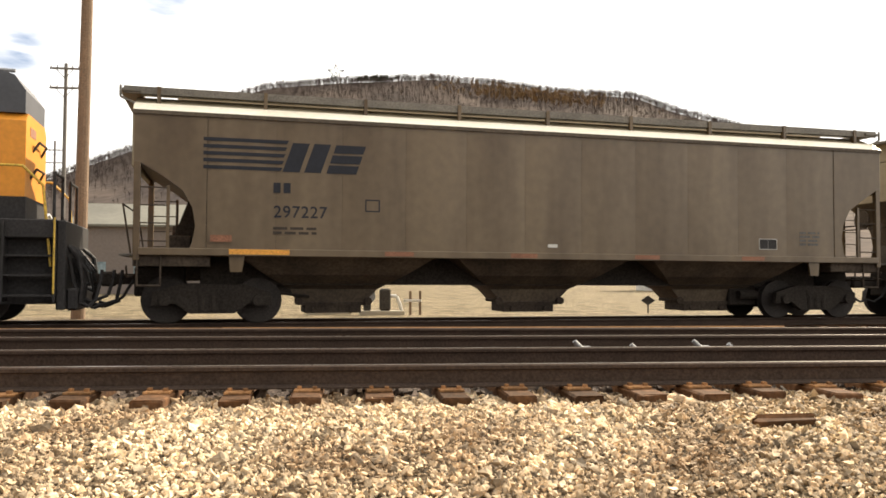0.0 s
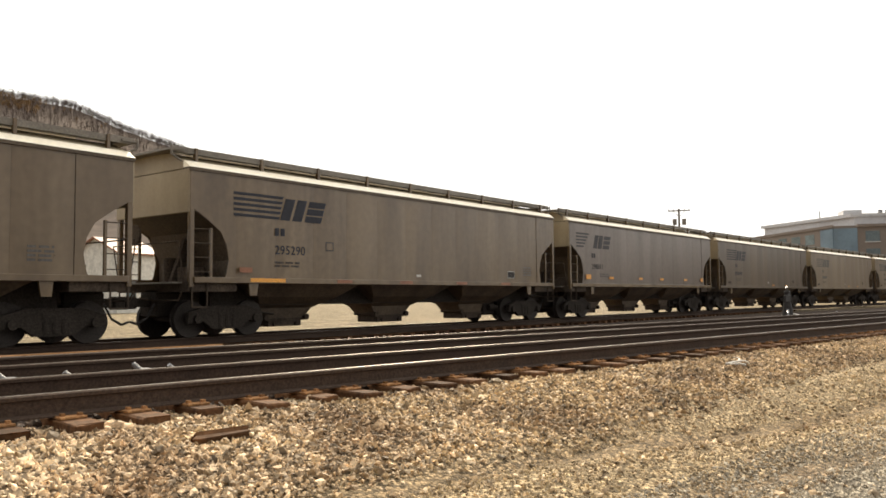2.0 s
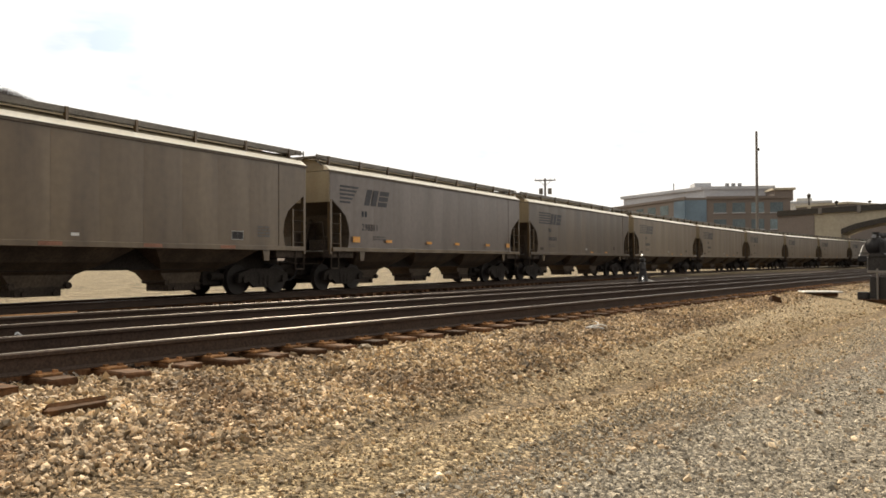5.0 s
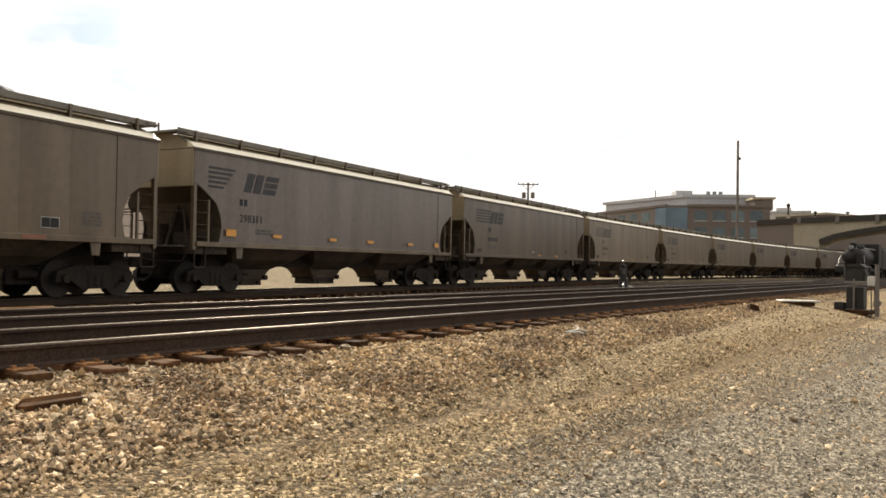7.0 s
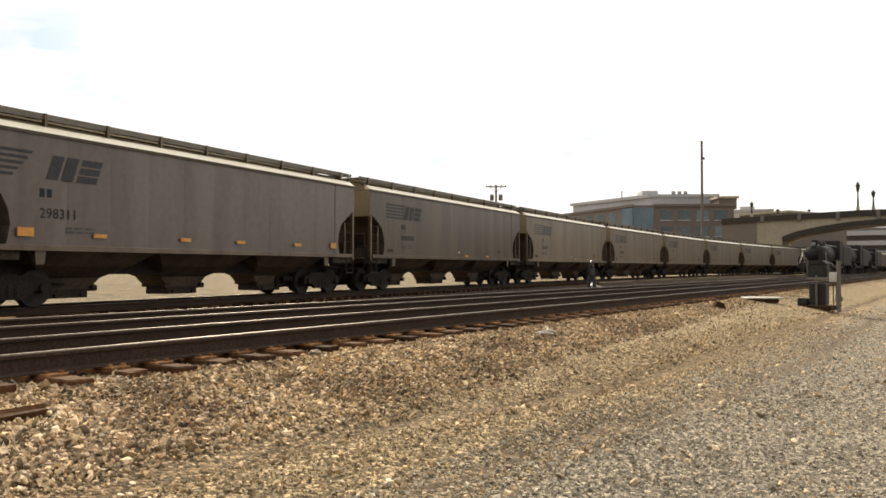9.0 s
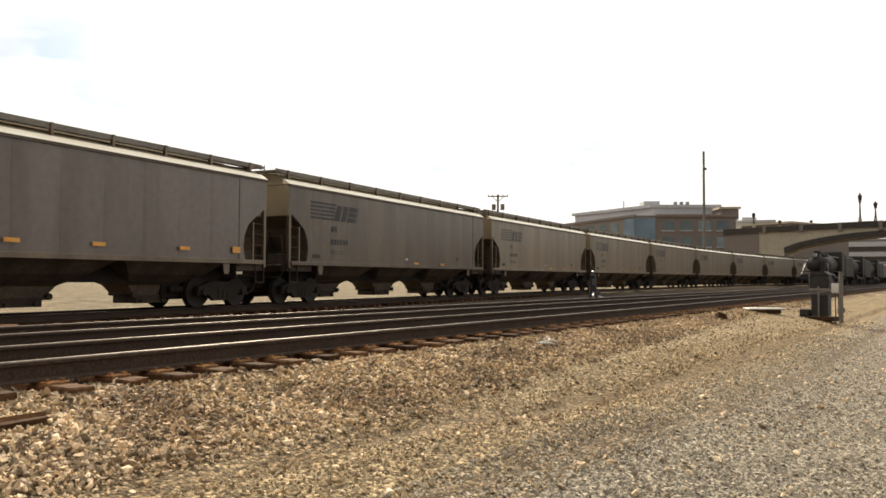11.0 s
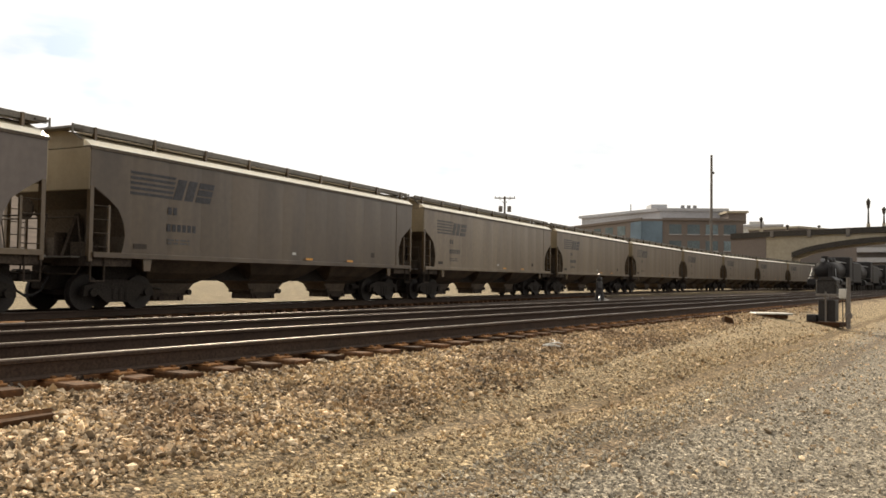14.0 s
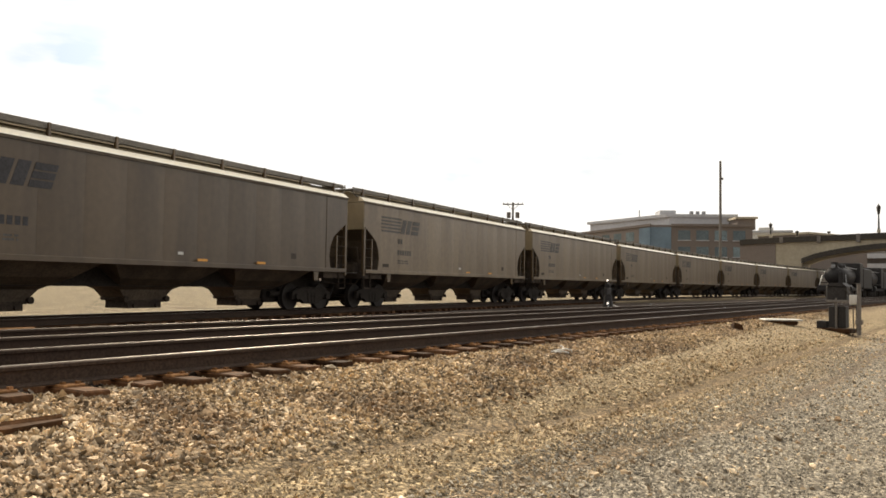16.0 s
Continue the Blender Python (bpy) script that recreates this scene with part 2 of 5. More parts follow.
def ground_material():
    m = bpy.data.materials.new("ground_cover")
    m.use_nodes = True
    n, l = m.node_tree.nodes, m.node_tree.links
    b = n["Principled BSDF"]
    b.inputs["Roughness"].default_value = 0.95
    b.inputs["Specular IOR Level"].default_value = 0.2
    co, sep = n.new("ShaderNodeTexCoord"), n.new("ShaderNodeSeparateXYZ")
    l.new(co.outputs["Object"], sep.inputs[0])
    def noise_node(scale, detail=5):
        t = n.new("ShaderNodeTexNoise")
        t.inputs["Scale"].default_value, t.inputs["Detail"].default_value = scale, detail
        l.new(co.outputs["Object"], t.inputs["Vector"])
        return t
    def math_node(op, a, c):
        t = n.new("ShaderNodeMath")
        t.operation = op
        for i, v in enumerate((a, c)):
            if isinstance(v, (int, float)):
                t.inputs[i].default_value = v
            else:
                l.new(v, t.inputs[i])
        return t.outputs[0]
    def span(v, a, c):
        t = n.new("ShaderNodeMapRange")
        t.inputs["From Min"].default_value, t.inputs["From Max"].default_value = a, c
        l.new(v, t.inputs["Value"])
        return t.outputs[0]
    def mixed(f, a, c):
        t = n.new("ShaderNodeMix")
        t.data_type = "RGBA"
        for i, v in ((0, f), (6, a), (7, c)):
            if isinstance(v, tuple):
                t.inputs[i].default_value = (*v, 1)
            else:
                l.new(v, t.inputs[i])
        return t.outputs[2]
    big, mid, fine = noise_node(0.35), noise_node(2.2), noise_node(38, 3)
    yy = math_node("ADD", sep.outputs["Y"], math_node("MULTIPLY", math_node("SUBTRACT", big.outputs["Fac"], 0.5), 2.0))
    lot = mixed(mid.outputs["Fac"], (0.170, 0.145, 0.108), (0.290, 0.250, 0.190))
    earth = mixed(mid.outputs["Fac"], (0.178, 0.130, 0.070), (0.370, 0.285, 0.170))
    bank = mixed(mid.outputs["Fac"], (0.095, 0.064, 0.036), (0.175, 0.124, 0.074))
    bed = mixed(mid.outputs["Fac"], (0.045, 0.032, 0.024), (0.085, 0.06, 0.045))
    tuft = noise_node(7, 4)
    clump = noise_node(1.1, 6)
    field = mixed(span(tuft.outputs["Fac"], 0.35, 0.65), (0.135, 0.102, 0.055), (0.270, 0.212, 0.128))
    field = mixed(span(clump.outputs["Fac"], 0.46, 0.60), field, (0.110, 0.085, 0.045))
    c = mixed(span(yy, 2.2, 3.1), lot, earth)
    far = math_node("MULTIPLY", math_node("MINIMUM", math_node("MAXIMUM", sep.outputs["X"], 0.0), 24.0), 0.052)
    c = mixed(span(math_node("SUBTRACT", yy, far), 3.75, 4.45), c, bank)
    rut = math_node("MULTIPLY", math_node("TANH", math_node("MULTIPLY", math_node("SUBTRACT", sep.outputs["X"], 7.2), 0.33), 0.0), -0.40)
    for yr in (3.75, 2.55):
        off = math_node("ABSOLUTE", math_node("SUBTRACT", math_node("SUBTRACT", sep.outputs["Y"], yr), rut), 0.0)
        c = mixed(math_node("MULTIPLY", math_node("SUBTRACT", 1.0, span(off, 0.05, 0.24)), math_node("MULTIPLY", mid.outputs["Fac"], 1.2)), c, (0.10, 0.062, 0.03))
    c = mixed(span(sep.outputs["Y"], 6.0, 6.5), c, bed)
    c = mixed(span(yy, 22.0, 25.0), c, field)
    g = n.new("ShaderNodeMix")
    g.data_type, g.blend_type = "RGBA", "MULTIPLY"
    g.inputs[0].default_value = 1.0
    l.new(c, g.inputs[6])
    l.new(math_node("ADD", math_node("MULTIPLY", fine.outputs["Fac"], 1.4), 0.3), g.inputs[7])
    cell = n.new("ShaderNodeTexVoronoi")
    cell.inputs["Scale"].default_value = 34.0
    l.new(co.outputs["Object"], cell.inputs["Vector"])
    cs = n.new("ShaderNodeSeparateXYZ")
    l.new(cell.outputs["Color"], cs.inputs[0])
    g2 = n.new("ShaderNodeMix")
    g2.data_type, g2.blend_type = "RGBA", "MULTIPLY"
    g2.inputs[0].default_value = 1.0
    l.new(g.outputs[2], g2.inputs[6])
    l.new(math_node("ADD", math_node("MULTIPLY", math_node("POWER", cs.outputs[0], 2.2), 1.9), 0.42), g2.inputs[7])
    l.new(g2.outputs[2], b.inputs["Base Color"])
    bp = n.new("ShaderNodeBump")
    bp.inputs["Strength"].default_value, bp.inputs["Distance"].default_value = 0.7, 0.03
    l.new(math_node("SUBTRACT", fine.outputs["Fac"], cell.outputs["Distance"]), bp.inputs["Height"])
    l.new(bp.outputs["Normal"], b.inputs["Normal"])
    return m


M_GROUND = ground_material()


# ---- mesh helpers ----
def box(bm, x0, x1, y0, y1, z0, z1, bevel=0.0):
    vs = [bm.verts.new(p) for p in ((x0, y0, z0), (x1, y0, z0), (x1, y1, z0), (x0, y1, z0), (x0, y0, z1), (x1, y0, z1), (x1, y1, z1), (x0, y1, z1))]
    fs = [bm.faces.new([vs[i] for i in q]) for q in ((3, 2, 1, 0), (4, 5, 6, 7), (0, 1, 5, 4), (1, 2, 6, 5), (2, 3, 7, 6), (3, 0, 4, 7))]
    if bevel:
        es = list({e for f in fs for e in f.edges})
        bmesh.ops.bevel(bm, geom=es, offset=bevel, segments=1, affect="EDGES")
    return bm


def prism(bm, pts, y0, y1, axis="y"):
    """A flat outline pushed along an axis: pts are (x, z) for y, (y, z) for x, (x, y) for z."""
    put = {"y": lambda p, d: (p[0], d, p[1]), "x": lambda p, d: (d, p[0], p[1]), "z": lambda p, d: (p[0], p[1], d)}[axis]
    a, b = [bm.verts.new(put(p, y0)) for p in pts], [bm.verts.new(put(p, y1)) for p in pts]
    n = len(pts)
    bm.faces.new(a)
    bm.faces.new(b[::-1])
    for i in range(n):
        bm.faces.new((a[i], b[i], b[(i + 1) % n], a[(i + 1) % n]))
    bmesh.ops.recalc_face_normals(bm, faces=bm.faces[:])
    return bm


def rod(bm, a, b, r0, r1=None, n=8):
    a, b = Vector(a), Vector(b)
    r1 = r0 if r1 is None else r1
    d = (b - a)
    m = Matrix.Translation((a + b) / 2) @ d.to_track_quat("Z", "Y").to_matrix().to_4x4()
    bmesh.ops.create_cone(bm, cap_ends=True, segments=n, radius1=r0, radius2=r1, depth=d.length, matrix=m)
    return bm


def bent(bm, pts, r, n=6):
    for a, b in zip(pts, pts[1:]):
        rod(bm, a, b, r, n=n)
    return bm


def mesh_of(name, bm, mat):
    me = bpy.data.meshes.new(name)
    bm.to_mesh(me)
    bm.free()
    me.materials.append(mat)
    return me


def part(name, bm, mat, parent=None, label=""):
    ob = new(name, mesh_of(name, bm, mat) if isinstance(bm, bmesh.types.BMesh) else bm)
    if parent:
        ob.parent = parent
    if label:
        ob["label"] = label
    return ob


def B():
    return bmesh.new()


def smooth(ob):
    for p in ob.data.polygons:
        p.use_smooth = True
    return ob


# ---- tracks' lines ----
RAIL1, RAIL2, RAIL3 = 0.90, 0.88, 0.664     # heights of the rail heads
HEAD = 0.068
TRACK1, TRACK2 = 7.30, 10.74


def side_y(x):
    x = max(-60.0, min(x, 165.0))
    return -1.600e-06 * x ** 3 - 4.487e-04 * x ** 2 + 1.525e-01 * x + 16.352


def build_line():
    xs = np.arange(-110.0, 330.0, 0.5)
    ys, pts = [], []
    for x in xs:
        if x > 165:
            s = -4.8e-06 * 165 ** 2 - 8.97e-04 * 165 + 0.1525
            y = side_y(165) + s * (x - 165)
        elif x < -60:
            s = -4.8e-06 * 3600 + 8.97e-04 * 60 + 0.1525
            y = side_y(-60) + s * (x + 60)
        else:
            y = side_y(x)
        ys.append(y)
    ys = np.array(ys)
    dx, dy = np.gradient(xs), np.gradient(ys)
    ln = np.hypot(dx, dy)
    cx, cy = xs - dy / ln * 1.6, ys + dx / ln * 1.6
    arc = np.concatenate([[0], np.cumsum(np.hypot(np.diff(cx), np.diff(cy)))])
    arc -= np.interp(0.0, xs, arc)
    return cx, cy, arc


LX, LY, LS = build_line()


def on_line(s):
    return float(np.interp(s, LS, LX)), float(np.interp(s, LS, LY))


def line_pose(s, half=6.4):
    """A vehicle's pose with its middle at s along the train's track, its trucks on the rails."""
    (ax, ay), (bx, by) = on_line(s - half), on_line(s + half)
    return pose((ax + bx) / 2, (ay + by) / 2, RAIL3, 0, 0, math.degrees(math.atan2(by - ay, bx - ax)))


# ---- ground ----
def smoothstep(v, a, b):
    t = np.clip((v - a) / (b - a), 0, 1)
    return t * t * (3 - 2 * t)


def ground_z(x, y):
    x, y = np.asarray(x, float), np.asarray(y, float)
    z = 0.22 * smoothstep(y, 0.2, 3.4) + 0.41 * smoothstep(y, 2.9, 5.9)
    rut = -0.40 * np.tanh((x - 7.2) * 0.33)
    z = z - 0.055 * np.exp(-((y - 3.75 - rut) / 0.17) ** 2) - 0.03 * np.exp(-((y - 2.55 - rut) / 0.17) ** 2) + 0.02 * np.exp(-((y - 3.2 - rut) / 0.25) ** 2)
    z = z - 0.03 * smoothstep(y, 12.2, 13.2) - 0.22 * smoothstep(y, 13.2, 15.0)
    z = z + 0.03 * np.sin(x * 0.7 + y * 1.3) * np.sin(y * 0.9 - x * 0.21) * smoothstep(-y, -5.2, -4.0)
    return z


def build_ground():
    xs = np.unique(np.concatenate([[-3000, -1200, -500, -200, -100, -60], np.arange(-30, 60, 0.5), np.arange(60, 140, 4), [170, 220, 300, 500, 1000, 3000]]))
    ys = np.unique(np.concatenate([[-3000, -1000, -300, -100, -40, -20, -10], np.arange(-5, 26, 0.25), [28, 32, 40, 60, 100, 200, 400, 1000, 3000]]))
    X, Y = np.meshgrid(xs, ys)
    Z = ground_z(X, Y)
    v = np.stack([X, Y, Z], -1).reshape(-1, 3)
    nx, ny = len(xs), len(ys)
    i = (np.arange(ny - 1)[:, None] * nx + np.arange(nx - 1)[None]).ravel()
    me = bpy.data.meshes.new("ground")
    me.from_pydata(v.tolist(), [], np.stack([i, i + 1, i + nx + 1, i + nx], -1).tolist())
    me.materials.append(M_GROUND)
    for p in me.polygons:
        p.use_smooth = True
    tagged(new("ground", me), "gravel lot and dry earth beside the railway tracks", "ground", kind="structure")


build_ground()


def rail_profile():
    h, w = 0.18, HEAD / 2
    return [(-0.075, 0), (0.075, 0), (0.075, 0.012), (0.012, 0.03), (0.010, h - 0.05), (w, h - 0.04), (w, h - 0.012), (w - 0.019, h),
            (-w + 0.019, h), (-w, h - 0.012), (-w, h - 0.04), (-0.010, h - 0.05), (-0.012, 0.03), (-0.075, 0.012)]


def rail_mesh(name, path, z):
    """A rail of the usual section along (x, y) points, its head's top at z, with a polished head."""
    prof, vs, fs, ms = rail_profile(), [], [], []
    n = len(prof)
    for i, (x, y) in enumerate(path):
        a, b = path[max(i - 1, 0)], path[min(i + 1, len(path) - 1)]
        d = Vector((b[0] - a[0], b[1] - a[1])).normalized()
        for p, q in prof:
            vs.append((x - d.y * p, y + d.x * p, z - 0.18 + q))
    for i in range(len(path) - 1):
        for k in range(n):
            k2 = (k + 1) % n
            fs.append((i * n + k, i * n + k2, (i + 1) * n + k2, (i + 1) * n + k))
            ms.append(1 if k == 7 else 0)
    fs += [tuple(range(n))[::-1], tuple((len(path) - 1) * n + k for k in range(n))]
    ms += [0, 0]
    me = bpy.data.meshes.new(name)
    me.from_pydata(vs, [], fs)
    me.materials.append(M_RAIL)
    me.materials.append(M_RAILTOP)
    me.polygons.foreach_set("material_index", ms)
    return me


def track(label, lines, z):
    t = tagged(new("railway_track"), label, "railway track", group="railway tracks", kind="structure")
    for path in lines:
        part("rail", rail_mesh("rail", path, z), None, t)
    return t


def straight(y, x0=-90.0, x1=330.0, n=40):
    return [(x, y) for x in np.linspace(x0, x1, n)]


GAUGE = 0.755
track_1 = track("nearest track with polished rails on rust-brown ties", [straight(TRACK1 - GAUGE), straight(TRACK1 + GAUGE)], RAIL1)
track_2 = track("middle track with polished rails in oil-dark ballast", [straight(TRACK2 - GAUGE), straight(TRACK2 + GAUGE)], RAIL2)


def offset_line(d):
    out = []
    for i in range(2, len(LX) - 2, 6):
        dx, dy = LX[i + 1] - LX[i - 1], LY[i + 1] - LY[i - 1]
        ln = math.hypot(dx, dy)
        out.append((LX[i] - dy / ln * d, LY[i] + dx / ln * d))
    return out


track_3 = track("curving track that carries the freight train", [offset_line(-GAUGE), offset_line(GAUGE)], RAIL3)


def hopper_car(HALF):
    """A covered hopper: origin on the rail heads under its middle, x along it."""
    car = new("hopper_car")
    EAVE, W = 4.04, 1.58
    SILL0, SILL1 = 1.33, 1.47
    # side panels: the end ones follow the slope sheet
    edge = [(-HALF + 0.12, 3.08), (-HALF + 0.5, 2.85), (-HALF + 0.88, 2.58), (-HALF + 1.06, 2.25), (-HALF + 1.12, 1.9), (-HALF + 1.06, 1.58)]
    n = 11 if HALF > 8 else 10
    xs = np.linspace(-HALF + 1.33, HALF - 1.33, n + 1)
    def bulged(bm, x0, x1, side):
        rows, g = 6, 0.0022
        for a in range(rows):
            za, zb = SILL1 + (EAVE - SILL1) * a / rows, SILL1 + (EAVE - SILL1) * (a + 1) / rows
            for b in range(4):
                u0, u1 = x0 + g + (x1 - x0 - 2 * g) * b / 4, x0 + g + (x1 - x0 - 2 * g) * (b + 1) / 4
                def pt(u, z):
                    k = (u - x0) / (x1 - x0)
                    return (u, side * (W - 0.022 + 0.016 * math.sin(math.pi * min(max(k, 0), 1)) ** 0.5), z)
                bm.faces.new([bm.verts.new(p) for p in (pt(u0, za), pt(u1, za), pt(u1, zb), pt(u0, zb))][::(1 if side < 0 else -1)])
        bmesh.ops.remove_doubles(bm, verts=bm.verts[:], dist=0.001)
        return bm
    for side in (-1, 1):
        for i in range(n):
            smooth(part("side_panel", bulged(B(), xs[i], xs[i + 1], side), M_BODY, car))
        for e in (-1, 1):
            pts = [(-HALF, EAVE), (-HALF, 3.1)] + edge + [(-HALF + 1.02, SILL1), (-HALF + 1.32, SILL1), (-HALF + 1.32, EAVE)]
            pts = [(-e * x, z) for x, z in pts]
            part("end_panel", prism(B(), pts, side * (W - 0.03), side * (W - 0.008)), M_BODY, car)
    core = B()
    prism(core, [(-HALF + 0.05, EAVE - 0.02), (-HALF + 0.05, 3.1), (-HALF + 0.9, 2.62), (-HALF + 1.2, 1.9), (-HALF + 1.2, 1.4), (HALF - 1.2, 1.4), (HALF - 1.2, 1.9), (HALF - 0.9, 2.62), (HALF - 0.05, 3.1), (HALF - 0.05, EAVE - 0.02)], -W + 0.045, W - 0.045)
    part("body", core, M_SLOPE, car, "dark brown slope sheets")
    # side sills
    for side in (-1, 1):
        part("side_sill", box(B(), -HALF + 0.1, HALF - 0.1, side * W - 0.05, side * W + 0.05, SILL0, SILL1, 0.01), M_BODY, car)
    # roof, a little peaked; the glare of its edge is put into the bright eaves
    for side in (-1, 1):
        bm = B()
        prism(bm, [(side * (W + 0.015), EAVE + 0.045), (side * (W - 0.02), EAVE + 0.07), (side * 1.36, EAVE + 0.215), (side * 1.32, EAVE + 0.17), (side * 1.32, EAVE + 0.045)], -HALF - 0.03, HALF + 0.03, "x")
        part("eave", bm, M_ROOF, car, "bright metal eave that carries the roof edge's glare")
        # dark lip: the eave's underside shadow, put into its colour
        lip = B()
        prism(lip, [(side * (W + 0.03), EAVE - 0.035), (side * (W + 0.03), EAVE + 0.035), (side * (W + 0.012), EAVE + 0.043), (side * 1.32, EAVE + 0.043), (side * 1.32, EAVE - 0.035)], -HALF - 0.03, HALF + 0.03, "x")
        part("eave_angle", lip, M_SLOPE, car, "dark lip that stands for the shade under the eave")
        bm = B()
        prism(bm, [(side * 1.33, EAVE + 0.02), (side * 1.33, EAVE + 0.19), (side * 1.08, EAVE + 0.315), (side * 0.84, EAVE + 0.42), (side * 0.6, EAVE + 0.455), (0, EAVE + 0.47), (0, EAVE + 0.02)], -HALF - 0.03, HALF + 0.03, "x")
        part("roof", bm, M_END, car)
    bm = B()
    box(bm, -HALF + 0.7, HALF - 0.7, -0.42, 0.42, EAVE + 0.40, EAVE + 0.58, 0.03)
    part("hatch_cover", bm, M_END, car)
    for side in (-1, 1):
        bm = B()
        box(bm, -HALF - 0.25, HALF + 0.25, side * 0.95 - 0.24, side * 0.95 + 0.24, EAVE + 0.47, EAVE + 0.51)
        box(bm, -HALF - 0.25, HALF + 0.25, side * 1.19 - 0.02, side * 1.19 + 0.02, EAVE + 0.42, EAVE + 0.565)
        walk_board = part("running_board", bm, M_GRATE, car)
        for x in np.linspace(-HALF + 0.4, HALF - 0.4, 9):
            bm = B()
            box(bm, x - 0.035, x + 0.035, side * 1.2 - 0.05, side * 1.2 + 0.05, EAVE + 0.16, EAVE + 0.57)
            part("bracket", bm, M_BODY, walk_board)
    for e in (-1, 1):
        bm = B()
        box(bm, e * (HALF + 0.12) - 0.2, e * (HALF + 0.12) + 0.2, -1.25, 1.25, EAVE + 0.46, EAVE + 0.51)
        bent(bm, [(e * HALF, -1.25, EAVE + 0.2), (e * (HALF + 0.3), -1.25, EAVE + 0.34), (e * (HALF + 0.3), -1.25, EAVE + 0.56)], 0.025)
        part("end_walkway", bm, M_GRATE, car)
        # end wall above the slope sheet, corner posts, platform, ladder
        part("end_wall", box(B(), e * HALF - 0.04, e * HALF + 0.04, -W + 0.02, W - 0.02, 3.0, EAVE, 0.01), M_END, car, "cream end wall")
        for side in (-1, 1):
            part("corner_post", box(B(), e * (HALF - 0.06) - 0.06, e * (HALF - 0.06) + 0.06, side * (W - 0.06) - 0.06, side * (W - 0.06) + 0.06, SILL0 - 0.1, 3.1, 0.008), M_BODY, car)
            part("grab_post", box(B(), e * (HALF - 0.62) - 0.03, e * (HALF - 0.62) + 0.03, side * (W - 0.05) - 0.03, side * (W - 0.05) + 0.03, SILL1, 2.66), M_BODY, car)
            for z in np.arange(1.6, 2.7, 0.34):
                part("rung", rod(B(), (e * (HALF - 0.1), side * (W - 0.03), z), (e * (HALF - 0.62), side * (W - 0.03), z), 0.013, n=6), M_UNDER, car)
            bm = B()
            bent(bm, [(e * (HALF - 0.08), side * (W - 0.02), SILL0), (e * (HALF - 0.08), side * (W - 0.02), 0.75), (e * (HALF - 0.5), side * (W - 0.02), 0.75), (e * (HALF - 0.5), side * (W - 0.02), SILL0)], 0.022)
            part("step", bm, M_UNDER, car)
            bm = B()
            prism(bm, [(e * (HALF - 1.75), SILL0), (e * (HALF - 2.05), SILL0), (e * (HALF - 2.0), 1.02), (e * (HALF - 1.78), 1.02)], side * (W - 0.06), side * (W - 0.01))
            part("jacking_pad", bm, M_BODY, car)
        part("end_platform", box(B(), min(e * (HALF - 1.4), e * HALF), max(e * (HALF - 1.4), e * HALF), -W + 0.05, W - 0.05, 1.12, SILL0 + 0.04, 0.01), M_UNDER, car)
        part("end_gusset", prism(B(), [(e * (HALF - 1.18), 1.35), (e * (HALF - 0.5), 1.35), (e * (HALF - 0.92), 2.5), (e * (HALF - 1.1), 2.62)], -0.06, 0.06), M_UNDER, car)
        part("brake_cylinder", rod(B(), (e * (HALF - 0.75), 0.35, 1.4), (e * (HALF - 0.75), 0.35, 2.0), 0.16, n=12), M_UNDER, car)
        part("air_reservoir", box(B(), e * (HALF - 0.8) - 0.22, e * (HALF - 0.8) + 0.22, -0.75, -0.2, 1.37, 1.75, 0.03), M_UNDER, car)
        bm = B()
        box(bm, min(e * HALF, e * (HALF + 0.72)), max(e * HALF, e * (HALF + 0.72)), -0.09, 0.09, 0.76, 0.98, 0.03)
        box(bm, e * (HALF + 0.6) - 0.14, e * (HALF + 0.6) + 0.14, -0.17, 0.17, 0.72, 1.02, 0.04)
        part("coupler", bm, M_TRUCK, car)
        bm = B()
        bent(bm, [(e * (HALF + 0.1), -0.3, 0.85), (e * (HALF + 0.3), -0.3, 0.5), (e * (HALF + 0.55), -0.3, 0.36), (e * (HALF + 0.74), -0.3, 0.42)], 0.03)
        part("air_hose", bm, M_BLACK, car)
        part("uncoupling_lever", bent(B(), [(e * (HALF + 0.12), -1.45, 1.12), (e * (HALF + 0.12), -1.3, 0.92), (e * (HALF + 0.12), -0.3, 0.92), (e * (HALF + 0.4), -0.12, 0.98)], 0.02), M_UNDER, car)
        part("crossover_step", box(B(), min(e * (HALF + 0.02), e * (HALF + 0.28)), max(e * (HALF + 0.02), e * (HALF + 0.28)), -1.3, 1.3, 1.32, 1.36), M_GRATE, car)
        part("end_handrail", bent(B(), [(e * (HALF + 0.05), -1.4, 1.36), (e * (HALF + 0.2), -1.4, 2.3), (e * (HALF + 0.2), 1.4, 2.3), (e * (HALF + 0.05), 1.4, 1.36)], 0.018), M_UNDER, car)
    part("brake_wheel", rod(B(), (-HALF - 0.16, 0.55, 2.55), (-HALF - 0.10, 0.55, 2.55), 0.26, n=18), M_UNDER, car)
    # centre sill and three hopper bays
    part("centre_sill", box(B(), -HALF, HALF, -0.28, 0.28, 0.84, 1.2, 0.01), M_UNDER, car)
    f = HALF / 8.5
    for xc in (-4.58 * f, -0.14, 4.42 * f):
        bm = B()
        top = [(xc - 2.05, -W + 0.06, SILL0 + 0.06), (xc + 2.05, -W + 0.06, SILL0 + 0.06), (xc + 2.05, W - 0.06, SILL0 + 0.06), (xc - 2.05, W - 0.06, SILL0 + 0.06)]
